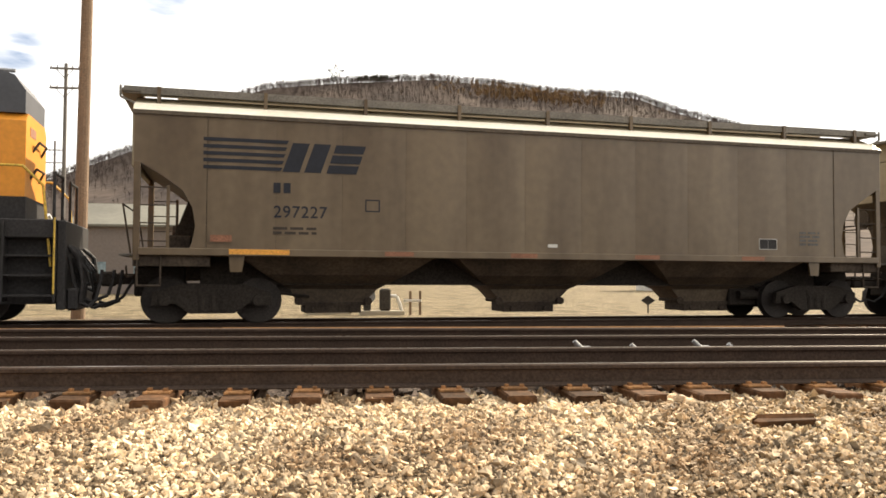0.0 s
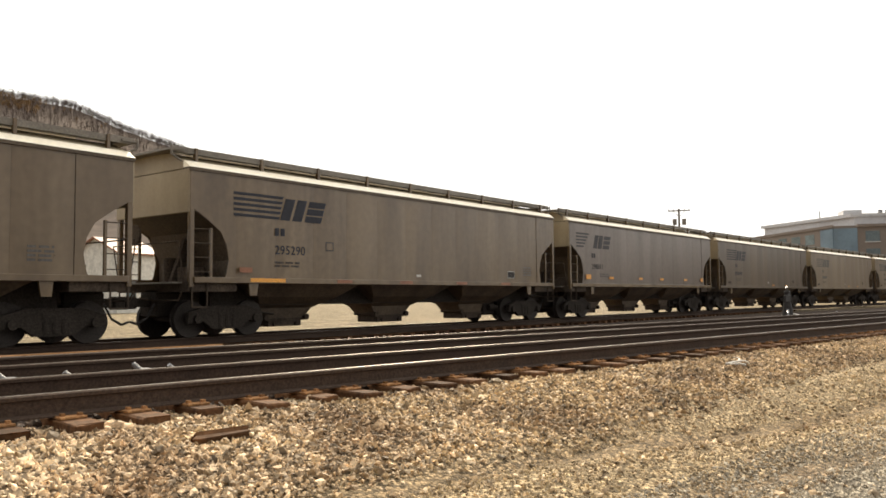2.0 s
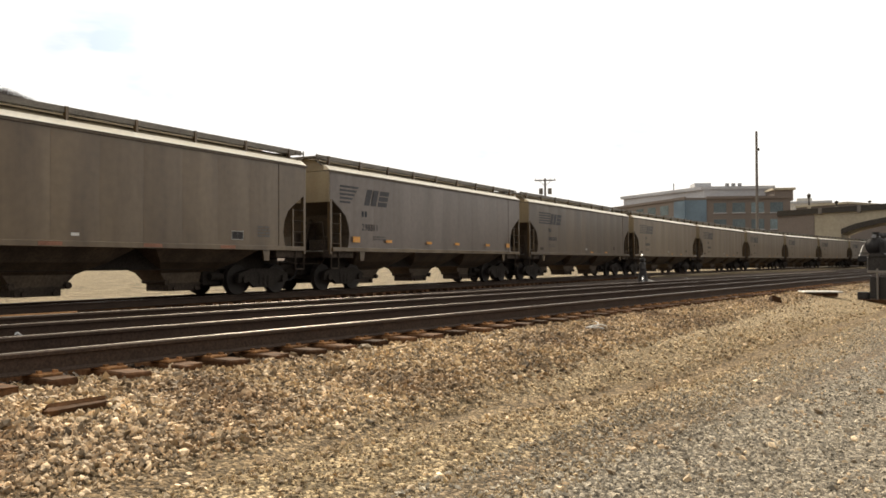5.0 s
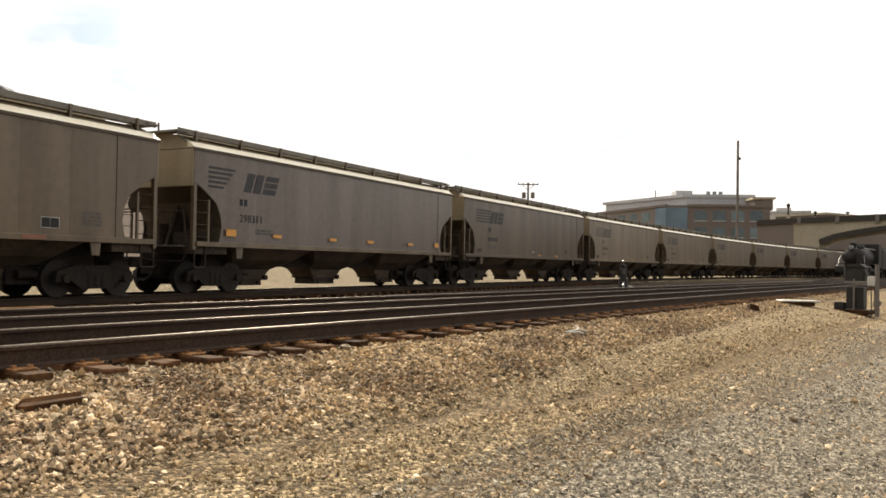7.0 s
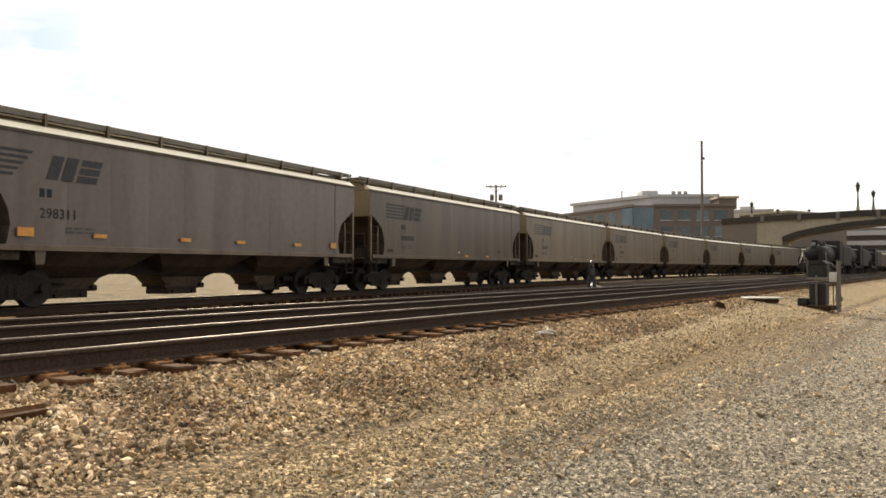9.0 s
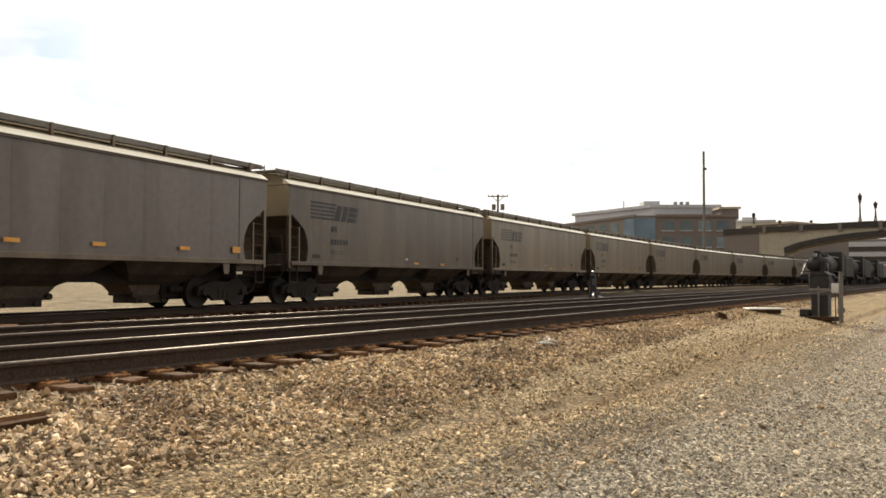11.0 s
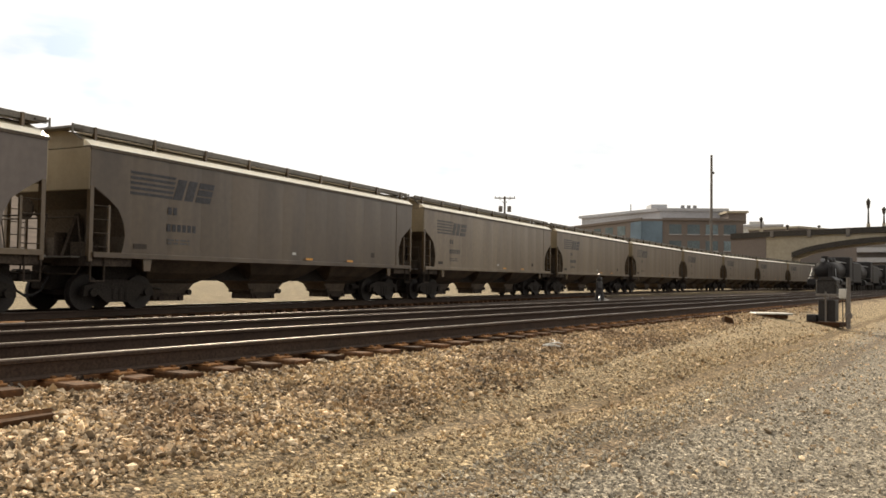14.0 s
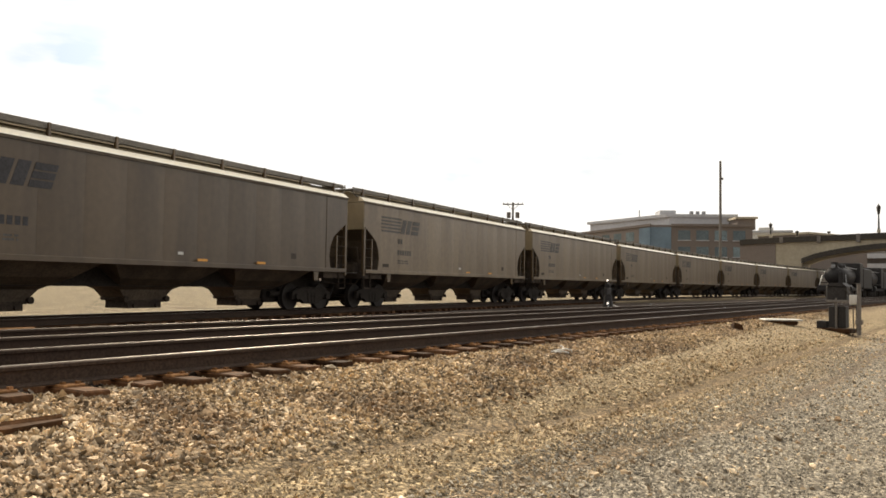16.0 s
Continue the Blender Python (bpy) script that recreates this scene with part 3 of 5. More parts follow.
        hip = [(xc - 1.45, -1.05, 0.98), (xc + 1.45, -1.05, 0.98), (xc + 1.45, 1.05, 0.98), (xc - 1.45, 1.05, 0.98)]
        mid = [(xc - 0.94, -0.50, 0.68), (xc + 0.94, -0.50, 0.68), (xc + 0.94, 0.50, 0.68), (xc - 0.94, 0.50, 0.68)]
        low = [(xc - 0.66, -0.42, 0.38), (xc + 0.66, -0.42, 0.38), (xc + 0.66, 0.42, 0.38), (xc - 0.66, 0.42, 0.38)]
        rings = [[bm.verts.new(p) for p in r] for r in (top, hip, mid, low)]
        for a, b in zip(rings, rings[1:]):
            for i in range(4):
                bm.faces.new((a[i], b[i], b[(i + 1) % 4], a[(i + 1) % 4]))
        bm.faces.new(rings[3])
        bm.faces.new(rings[0][::-1])
        bmesh.ops.recalc_face_normals(bm, faces=bm.faces[:])
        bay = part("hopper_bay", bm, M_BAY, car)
        bm = B()
        box(bm, xc - 0.60, xc + 0.60, -0.44, 0.44, 0.17, 0.40, 0.01)
        box(bm, xc - 0.68, xc + 0.68, -0.48, -0.44, 0.33, 0.40)
        for sgn in (-1, 1):
            rod(bm, (xc + sgn * 0.70, -0.46, 0.43), (xc + sgn * 0.70, 0.46, 0.43), 0.05)
            rod(bm, (xc + sgn * 0.74, -0.54, 0.42), (xc + sgn * 0.74, -0.46, 0.42), 0.085, n=10)
            rod(bm, (xc + sgn * 0.40, -0.50, 0.24), (xc + sgn * 0.40, -0.44, 0.24), 0.06, n=8)
        part("outlet_gate", bm, M_UNDER, bay)
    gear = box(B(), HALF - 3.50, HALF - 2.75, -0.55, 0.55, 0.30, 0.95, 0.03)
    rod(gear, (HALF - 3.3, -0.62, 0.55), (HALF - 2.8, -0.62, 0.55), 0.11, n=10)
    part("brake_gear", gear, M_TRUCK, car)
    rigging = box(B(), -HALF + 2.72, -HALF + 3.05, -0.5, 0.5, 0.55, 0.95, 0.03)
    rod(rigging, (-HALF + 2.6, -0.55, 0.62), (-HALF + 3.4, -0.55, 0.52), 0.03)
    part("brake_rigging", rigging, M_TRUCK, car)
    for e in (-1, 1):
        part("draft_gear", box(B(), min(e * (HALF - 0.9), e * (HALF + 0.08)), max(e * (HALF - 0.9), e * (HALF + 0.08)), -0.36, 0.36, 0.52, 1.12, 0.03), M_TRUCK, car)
    # dark box that stands in for the shade between the bays
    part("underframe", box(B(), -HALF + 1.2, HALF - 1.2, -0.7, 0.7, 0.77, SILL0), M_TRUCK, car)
    # trucks
    for e in (-1, 1):
        tx = e * (HALF - 1.45)
        tr = B()
        box(tr, tx - 0.3, tx + 0.3, -1.1, 1.1, 0.42, 0.72, 0.03)
        box(tr, tx - 0.66, tx + 0.66, -0.62, 0.62, 0.24, 0.62, 0.03)
        for wx in (-0.38, 0.38):
            rod(tr, (tx + wx, -0.8, 0.34), (tx + wx, 0.8, 0.34), 0.06)
        for side in (-1, 1):
            for k in (-0.2, 0.0, 0.2):
                rod(tr, (tx + k, side * 1.04, 0.26), (tx + k, side * 1.04, 0.56), 0.085, n=10)
            y = side * 1.02
            prism(tr, [(tx - 1.15, 0.36), (tx - 1.12, 0.62), (tx - 0.6, 0.78), (tx + 0.6, 0.78), (tx + 1.12, 0.62), (tx + 1.15, 0.36), (tx + 0.7, 0.40), (tx + 0.42, 0.2), (tx - 0.42, 0.2), (tx - 0.7, 0.40)], y - 0.07, y + 0.07)
            for wx in (-0.89, 0.89):
                rod(tr, (tx + wx, y - 0.12 * side, 0.46), (tx + wx, y + 0.15 * side, 0.46), 0.11, n=10)
        truck = part("truck", tr, M_TRUCK, car, "greasy dark cast-steel truck")
        for wx in (-0.89, 0.89):
            bm = B()
            rod(bm, (0, -0.9, 0), (0, 0.9, 0), 0.08, n=10)
            for side in (-1, 1):
                rod(bm, (0, side * 0.69, 0), (0, side * 0.82, 0), 0.455, n=28)
                rod(bm, (0, side * 0.66, 0), (0, side * 0.69, 0), 0.485, n=28)
            ws = part("wheelset", bm, M_WHEEL, truck)
            ws.location = (tx + wx, 0, 0.456)
    return car


def flat(pts, y=-1.578, d=0.005):
    return prism(B(), pts, y, y + d)


def emblem(car, x, mat, long=1.62, start=1.50):
    """Five stripes and two dark slanted marks, as plain shapes; x is the left end of the stripes."""
    for i in range(5):
        z = 3.62 - i * 0.135
        part("stripe", flat([(x, z), (x + long - i * (0.03 if long > 1.5 else 0.12), z), (x + long - 0.04 - i * (0.03 if long > 1.5 else 0.12), z - 0.07), (x, z - 0.07)]), mat, car)
    xa, s = x + start, 0.20
    for k in (0.0, 0.42):
        part("emblem_block", flat([(xa + k, 3.00), (xa + k + 0.33, 3.00), (xa + k + 0.33 + s, 3.58), (xa + k + s, 3.58)]), mat, car)
    xb = xa + 0.86
    for k, z in enumerate((3.00, 3.205, 3.41)):
        part("emblem_block", flat([(xb + 0.07 * k, z), (xb + 0.07 * k + 0.60, z), (xb + 0.07 * k + 0.66, z + 0.165), (xb + 0.07 * k + 0.055, z + 0.165)]), mat, car)


def digits(car, text, x, z, size, mat, name="number"):
    cu = bpy.data.curves.new(name, "FONT")
    cu.body, cu.size, cu.extrude, cu.space_character = text, size, 0.0015, 1.08
    cu.offset = 0.002
    cu.materials.append(mat)
    ob = new(name, cu)
    ob.parent = car
    ob.matrix_basis = pose(x, -1.578, z, 90, 0, 0)
    return ob


def bars(car, x, z, w, h, rows, mat, name="small_print"):
    bm = B()
    for r in range(rows):
        a = x
        while a < x + w:
            b = a + (random.uniform(0.12, 0.3) if h < 0.1 else 0.135)
            prism(bm, [(a, z - r * h * 1.8), (min(b, x + w), z - r * h * 1.8), (min(b, x + w), z - r * h * 1.8 + h), (a, z - r * h * 1.8 + h)], -1.578, -1.573)
            a = b + 0.06
            if h > 0.1:      # marks large enough to tell apart stand alone
                part(name, bm, mat, car)
                bm = B()
    if h <= 0.1:
        part(name, bm, mat, car)


def patches(car, xs, z, w, h, mat, name="reflector"):
    for x in xs:
        part(name, flat([(x, z), (x + w, z), (x + w, z + h), (x, z + h)], y=-1.634), mat, car)


# cars from the locomotive back: where each one's ends stand along the track at the start
ENDS = [(-4.07, 12.93), (14.45, 31.45), (32.78, 48.48), (49.75, 66.45)] + [(67.65 + 17.9 * k, 84.35 + 17.9 * k) for k in range(11)]
cars, models = [], {}
for a, b in ENDS:
    half = round((b - a) / 2, 2)
    if half not in models:
        models[half] = tagged(hopper_car(half), "grey covered hopper car with weathered paint, navy stripes on its side", "freight car", group="train cars")
        cars.append(models[half])
    else:
        cars.append(None)
for i, (a, b) in enumerate(ENDS):
    if cars[i] is None:
        cars[i] = copy_thing(models[round((b - a) / 2, 2)], pose(0, 0, 0))
for i, car in enumerate(cars):
    half = (ENDS[i][1] - ENDS[i][0]) / 2
    ink = M_FADED if i > 3 else M_MID if i > 1 else M_NAVY
    left = -half
    if i == 2:
        emblem(car, left + 0.55, ink, 1.12, 1.45)
    else:
        emblem(car, left + 1.25, ink)
    text = {0: "297227", 1: "295290", 2: "298311"}.get(i)
    if text:
        digits(car, text, left + (2.58 if i != 2 else 1.85), 2.10, 0.33, M_NAVY)
    elif i < 6:
        bars(car, left + 2.55, 2.12, 1.1, 0.2, 1, ink, "number")
    bars(car, left + (2.58 if i != 2 else 1.85), 2.58, 0.33, 0.2, 1, ink if i != 2 else M_NAVY, "reporting_mark")
    bars(car, left + 2.58, 1.86, 0.85, 0.05, 2, M_FADED if i > 1 else M_RUSTDARK)
    if i == 2:
        patches(car, (left + 1.25,), 1.66, 0.42, 0.2, M_ORANGE)
        patches(car, (-4.5, -1.5, 0.9, 3.9), 1.68, 0.40, 0.10, M_ORANGE)
        patches(car, (6.15,), 1.66, 0.36, 0.19, M_ORANGE)
    elif i in (0, 1):
        patches(car, (left + 1.75,), 1.36, 1.15, 0.1, M_ORANGE)
        patches(car, (-3.7, -1.0, 1.9, 4.6), 1.36, 0.6, 0.09, M_RUSTRED)
        patches(car, (left + 1.4,), 1.60, 0.4, 0.13, M_RUSTRED, "stencil_patch")
    else:
        patches(car, (0.6, 3.2), 1.50, 0.4, 0.07, M_ORANGE)
    if i < 2:
        part("data_plate", flat([(5.1, 1.62), (5.58, 1.62), (5.58, 1.87), (5.1, 1.87)]), M_WHITE, car)
        for x in (5.13, 5.36):
            part("data_plate_mark", flat([(x - 0.018, 1.633), (x + 0.205, 1.633), (x + 0.205, 1.857), (x - 0.018, 1.857)], y=-1.580), M_BLACK, car)
        part("tag", flat([(-0.14, 1.59), (0.08, 1.59), (0.08, 1.66), (-0.14, 1.66)]), M_WHITE, car)
        bars(car, 6.2, 2.0, 0.55, 0.05, 4, M_FADED)
        bm = B()
        for a, b, c, d in ((0, 0.3, 0, 0.025), (0, 0.3, 0.225, 0.25), (0, 0.025, 0.025, 0.225), (0.275, 0.3, 0.025, 0.225)):
            prism(bm, [(left + 4.4 + a, 2.25 + c), (left + 4.4 + b, 2.25 + c), (left + 4.4 + b, 2.25 + d), (left + 4.4 + a, 2.25 + d)], -1.578, -1.573)
        part("stencil_frame", bm, M_NAVY, car)
    if i > 2 and i < 7:
        part("dark_tag", flat([(5.0, 1.72), (5.27, 1.72), (5.27, 1.90), (5.0, 1.90)]), M_RUSTDARK, car)
        part("tag", flat([(-0.1, 1.66), (0.1, 1.66), (0.1, 1.74), (-0.1, 1.74)]), M_WHITE, car)
        part("stencil_patch", flat([(left + 1.4, 1.60), (left + 1.85, 1.60), (left + 1.85, 1.73), (left + 1.4, 1.73)]), M_RUSTDARK, car)
    if i == 2:
        for o in car.children:
            if o.name.split(".")[0] in ("side_panel", "end_panel"):
                o.data.materials[0] = M_BODY2
        car["label"] = "blue-grey covered hopper car with faded stripes and orange reflectors"
    # cars 0 and 3 have their own paint, farther ones the haze-paled one
    if i != 2 and i != 1:
        for o in car.children:
            if o.name.split(".")[0] in ("side_panel", "end_panel", "side_sill"):
                o.material_slots[0].link = "OBJECT"
                o.material_slots[0].material = M_BODY3 if i == 0 else M_BODY4 if i == 3 else M_BODY5
    if i == 3:
        car["label"] = "sooty brown covered hopper car with navy stripes on its side"
    if i == 0:
        car["label"] = "grey covered hopper car with navy stripes, coupled to the locomotive"


def locomotive():
    """A road locomotive: origin on the rail heads under its middle."""
    lo = new("locomotive")
    part("frame", box(B(), -10.2, 9.6, -1.5, 1.5, 1.62, 1.97, 0.02), M_BLACK, lo)
    hood = B()
    prism(hood, [(-0.98, 2.42), (-0.98, 3.86), (-0.80, 4.02), (0.80, 4.02), (0.98, 3.86), (0.98, 2.42)], -6.0, 8.95, "x")
    part("hood", hood, M_LOCO, lo, "orange long hood")
    part("hood_base", box(B(), -6.0, 8.97, -0.99, 0.99, 1.97, 2.42), M_BLACK, lo)
    top = B()
    prism(top, [(5.0, 4.02), (5.0, 4.86), (8.3, 4.86), (8.72, 4.74), (8.92, 4.45), (8.92, 4.02)], -0.92, 0.92)
    part("radiator_hood", top, M_LOCOGREY, lo, "grey flared radiator hood")
    part("radiator_grille", box(B(), 5.2, 8.35, -0.97, -0.921, 4.1, 4.78, 0.01), M_BLACK, lo)
    part("exhaust_housing", box(B(), 5.4, 8.0, -0.6, 0.6, 4.86, 4.98, 0.03), M_BLACK, lo)
    part("roof", box(B(), -6.0, 5.0, -0.8, 0.8, 4.02, 4.6, 0.08), M_BLACK, lo)
    part("cab", box(B(), -9.0, -6.0, -1.5, 1.5, 1.97, 4.7, 0.1), M_LOCO, lo)
    for y, z in ((-0.55, 2.8), (-0.35, 3.35)):
        part("grab_iron", bent(B(), [(8.95, y, z), (9.06, y + 0.05, z + 0.2), (9.06, y + 0.75, z + 0.2), (8.95, y + 0.8, z)], 0.025), M_BLACK, lo)
    part("number_bar", prism(B(), [(-0.62, 3.62), (-0.1, 3.62), (-0.1, 3.80), (-0.62, 3.80)], 8.952, 8.958, "x"), M_RUSTRED, lo)
    part("horn", bent(B(), [(8.2, -0.3, 4.78), (8.2, -0.3, 4.95), (8.6, -0.3, 4.95)], 0.04, 8), M_STEEL, lo)
    for side in (-1, 1):
        rail = part("handrail", bent(B(), [(-6, side * 1.45, 2.95), (9.0, side * 1.45, 2.95), (9.35, side * 1.45, 2.6), (9.5, side * 1.42, 1.1)], 0.024), M_YELLOW, lo)
        for x in np.arange(-5, 9.4, 1.8):
            part("stanchion", rod(B(), (x, side * 1.45, 1.97), (x, side * 1.45, 2.95), 0.02, n=6), M_YELLOW, rail)
        part("end_rail", bent(B(), [(9.52, side * 1.3, 1.97), (9.52, side * 1.3, 2.85), (9.52, side * 0.45, 2.85), (9.52, side * 0.45, 1.97)], 0.03), M_BLACK, lo)
        for k, z in enumerate((0.55, 0.92, 1.28, 1.62)):
            part("step", box(B(), 8.75, 9.55, side * (1.48 - 0.05 * k) - 0.12, side * (1.48 - 0.05 * k) + 0.12, z, z + 0.04), M_BLACK, lo)
        for x in (8.72, 9.58):
            part("step_side", box(B(), x - 0.02, x + 0.02, side * 1.38 - 0.2, side * 1.38 + 0.2, 0.45, 1.95), M_BLACK, lo)
        part("step_well", box(B(), 8.5, 9.6, side * 1.18 - 0.05, side * 1.18 + 0.05, 0.4, 1.62), M_BLACK, lo)
        part("grab_rail", rod(B(), (9.58, side * 1.58, 0.6), (9.58, side * 1.58, 2.0), 0.02, n=6), M_YELLOW, lo)
    bm = B()
    box(bm, 9.6, 9.75, -1.45, 1.45, 0.3, 1.96, 0.02)
    box(bm, 9.75, 9.95, -1.3, 1.3, 0.28, 0.7, 0.04)
    part("pilot", bm, M_BLACK, lo)
    for y in (-1.2, -0.95, -0.7, 0.7, 0.95):
        part("air_hose", bent(B(), [(9.75, y, 1.5), (9.95, y, 1.3), (10.02, y, 0.8), (9.98, y, 0.42)], 0.035), M_BLACK, lo)
    for y, lo_z in ((-1.05, 0.75), (-0.55, 0.62), (-0.2, 0.82), (0.3, 0.7)):
        part("jumper_cable", bent(B(), [(9.75, y, 1.45), (10.05, y + 0.06, 1.05), (10.12, y + 0.12, lo_z), (9.95, y + 0.2, lo_z + 0.08), (9.8, y + 0.24, 1.2)], 0.028), M_BLACK, lo)
    for y, x1, low in ((-1.15, 10.32, 0.34), (-0.8, 10.5, 0.42), (-0.5, 10.62, 0.30)):
        part("hanging_hose", bent(B(), [(9.78, y, 1.28), (9.86, y, 0.8), (10.0, y + 0.03, low + 0.08), (10.12, y + 0.05, low), (x1 - 0.08, y + 0.08, low + 0.14), (x1, y + 0.1, 0.85), (x1 + 0.02, y + 0.12, 1.05)], 0.034), M_BLACK, lo)
    part("train_line", bent(B(), [(9.75, -0.4, 0.7), (10.0, -0.4, 0.42), (10.3, -0.35, 0.32), (10.6, -0.32, 0.45)], 0.04), M_BLACK, lo)
    bm = B()
    box(bm, 9.7, 10.45, -0.1, 0.1, 0.76, 0.98, 0.03)
    part("coupler", bm, M_TRUCK, lo)
    part("fuel_tank", box(B(), -3, 3, -1.35, 1.35, 0.35, 1.2, 0.1), M_BLACK, lo)
    for tx in (-6.3, 6.3):
        bm = B()
        for side in (-1, 1):
            prism(bm, [(tx - 2.4, 0.45), (tx - 2.3, 0.85), (tx + 2.3, 0.85), (tx + 2.4, 0.45), (tx + 1.0, 0.3), (tx - 1.0, 0.3)], side * 1.1 - 0.08, side * 1.1 + 0.08)
        truck = part("truck", bm, M_TRUCK, lo)
        for wx in (-1.9, 0, 1.9):
            bm = B()
            rod(bm, (0, -0.9, 0), (0, 0.9, 0), 0.09, n=10)
            for side in (-1, 1):
                rod(bm, (0, side * 0.69, 0), (0, side * 0.82, 0), 0.5, n=28)
            ws = part("wheelset", bm, M_WHEEL, truck)
            ws.location = (tx + wx, 0, 0.5)
    return lo


loco = tagged(locomotive(), "orange and black diesel locomotive with grey radiator hood", "locomotive")

def place(az, dist, z=None):
    """A point at a bearing (degrees from +Y towards +X) and a distance from the eye's foot."""
    x, y = dist * math.sin(radians(az)), dist * math.cos(radians(az))
    return x, y, float(ground_z(x, y)) if z is None else z


def up(dist, el):
    return EYE + dist * math.tan(radians(el))


# ---- behind the train: hill, star, poles, sheds ----
RIDGE = [(-60, 1.5), (-40, 2.2), (-28, 3.6), (-20, 5.8), (-17.3, 7.0), (-14.3, 8.3), (-7.4, 12.3), (-5.5, 12.9), (-1, 13.4), (5.6, 13.8), (10.5, 13.4), (14.4, 12.8), (19.9, 12.3),
         (22.9, 11.1), (26.2, 10.1), (32, 7.6), (38, 5.0), (46, 2.0), (56, 0.2)]


def ridge_z(az):
    return 900 * math.tan(radians(float(np.interp(az, [r[0] for r in RIDGE], [r[1] for r in RIDGE]))))


def hill_z(az, r):
    k = (r - 330) / 570
    k = min(max(k, 0), 1)
    k = k ** 1.15 if r <= 900 else 1 - (r - 900) / 900
    bumps = noise.noise(Vector((az * 0.35, r * 0.011, 3))) * 14 * k * (1 - k) * 2
    return EYE + ridge_z(az) * k + bumps


def build_hill():
    az, rr = np.arange(-60, 56.1, 0.75), list(range(330, 901, 30)) + [960, 1050, 1200]
    vs = [(r * math.sin(radians(a)), r * math.cos(radians(a)), hill_z(a, r) - (1.6 if r == 330 else 0)) for a in az for r in rr]
    n = len(rr)
    fs = [(i * n + k, i * n + k + 1, (i + 1) * n + k + 1, (i + 1) * n + k) for i in range(len(az) - 1) for k in range(n - 1)]
    me = bpy.data.meshes.new("hill")
    me.from_pydata(vs, [], [f[::-1] for f in fs])
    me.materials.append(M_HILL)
    for p in me.polygons:
        p.use_smooth = True
    tagged(new("hill", me), "brown hill of leafless late-autumn forest", "hill", kind="structure")


def woods(name, label, spots, mat, height, limbs):
    """Far trees, each a tapered stem with many thin rising limbs."""
    vs, fs = [], []
    def blade(p, q, w):
        d = Vector((q[0] - p[0], q[1] - p[1], q[2] - p[2]))
        side = Vector((p[1], -p[0], 0)).normalized() * w
        if abs(d.normalized().dot(side.normalized())) > 0.95:
            side = Vector((0, 0, w))
        i = len(vs)
        vs.extend([(p[0] - side.x, p[1] - side.y, p[2] - side.z), (p[0] + side.x, p[1] + side.y, p[2] + side.z), (q[0] + side.x * 0.25, q[1] + side.y * 0.25, q[2] + side.z * 0.25), (q[0] - side.x * 0.25, q[1] - side.y * 0.25, q[2])])
        fs.append((i, i + 1, i + 2, i + 3))
    for x, y, z in spots:
        h = height * random.uniform(0.55, 1.2)
        blade((x, y, z - 1), (x, y, z + h), 0.11)
        for k in range(limbs):
            z0 = z + h * random.uniform(0.3, 0.75)
            a, l = random.uniform(0, 6.28), h * random.uniform(0.2, 0.42)
            blade((x, y, z0), (x + l * 0.75 * math.cos(a), y + l * 0.75 * math.sin(a), z0 + l * random.uniform(0.3, 0.9)), 0.08 if limbs < 20 else 0.13)
    me = bpy.data.meshes.new(name)
    me.from_pydata(vs, [], fs)
    me.materials.append(mat)
    tagged(new(name, me), label, "trees", kind="stuff")


build_hill()
spots = []
for k in range(11500):
    a = random.uniform(-30, 34)
    r = 900 - abs(random.gauss(0, 1)) * 120 if k > 4000 else random.uniform(885, 905)
    if r > 420:
        spots.append((r * math.sin(radians(a)), r * math.cos(radians(a)), hill_z(a, r)))
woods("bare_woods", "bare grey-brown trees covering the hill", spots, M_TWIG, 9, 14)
spots = []
for k in range(520):
    a, r = random.gauss(13, 2.6), random.uniform(820, 885)
    spots.append((r * math.sin(radians(a)), r * math.cos(radians(a)), hill_z(a, r)))
woods("russet_woods", "russet trees that still hold dry leaves", spots, M_RUSSET, 8, 40)
spots = []
for k in range(130):
    a, r = (random.gauss(1.6, 1.0), random.uniform(890, 905)) if k < 80 else (random.uniform(-17, -12), random.uniform(335, 380))
    spots.append((r * math.sin(radians(a)), r * math.cos(radians(a)), hill_z(a, r)))
woods("pine_woods", "dark green pines on the hill", spots, M_PINE, 9, 60)


def hilltop_star():
    th = new("star_tower")
    x, y, z = place(-1.04, 902, hill_z(-1.04, 902))
    th.matrix_basis = pose(x, y, z)
    R, r, zc = 10.0, 3.9, 13.0
    pts = [((R if k % 2 == 0 else r) * math.sin(k * math.pi / 5), 0, zc + (R if k % 2 == 0 else r) * math.cos(k * math.pi / 5)) for k in range(10)]
    part("star", bent(B(), pts + pts[:1], 0.5, 5), M_STEEL, th)
    for a in range(5):
        part("spoke", rod(B(), (0, 0, zc), pts[a * 2], 0.3, n=5), M_STEEL, th)
    for dx in (-6, -2, 2, 6):
        part("strut", rod(B(), (dx, 0, -2), (dx * 0.5, 0, zc), 0.35, n=5), M_STEEL, th)
    tagged(th, "steel star framework on the hilltop", "monument")


hilltop_star()
mast_x, mast_y, mast_z = place(1.9, 905, hill_z(1.9, 905))
tagged(part("radio_mast", rod(B(), (mast_x, mast_y, mast_z - 2), (mast_x, mast_y, mast_z + 26), 0.35, 0.2, 6), M_STEEL), "thin grey radio mast on the hilltop", "mast")


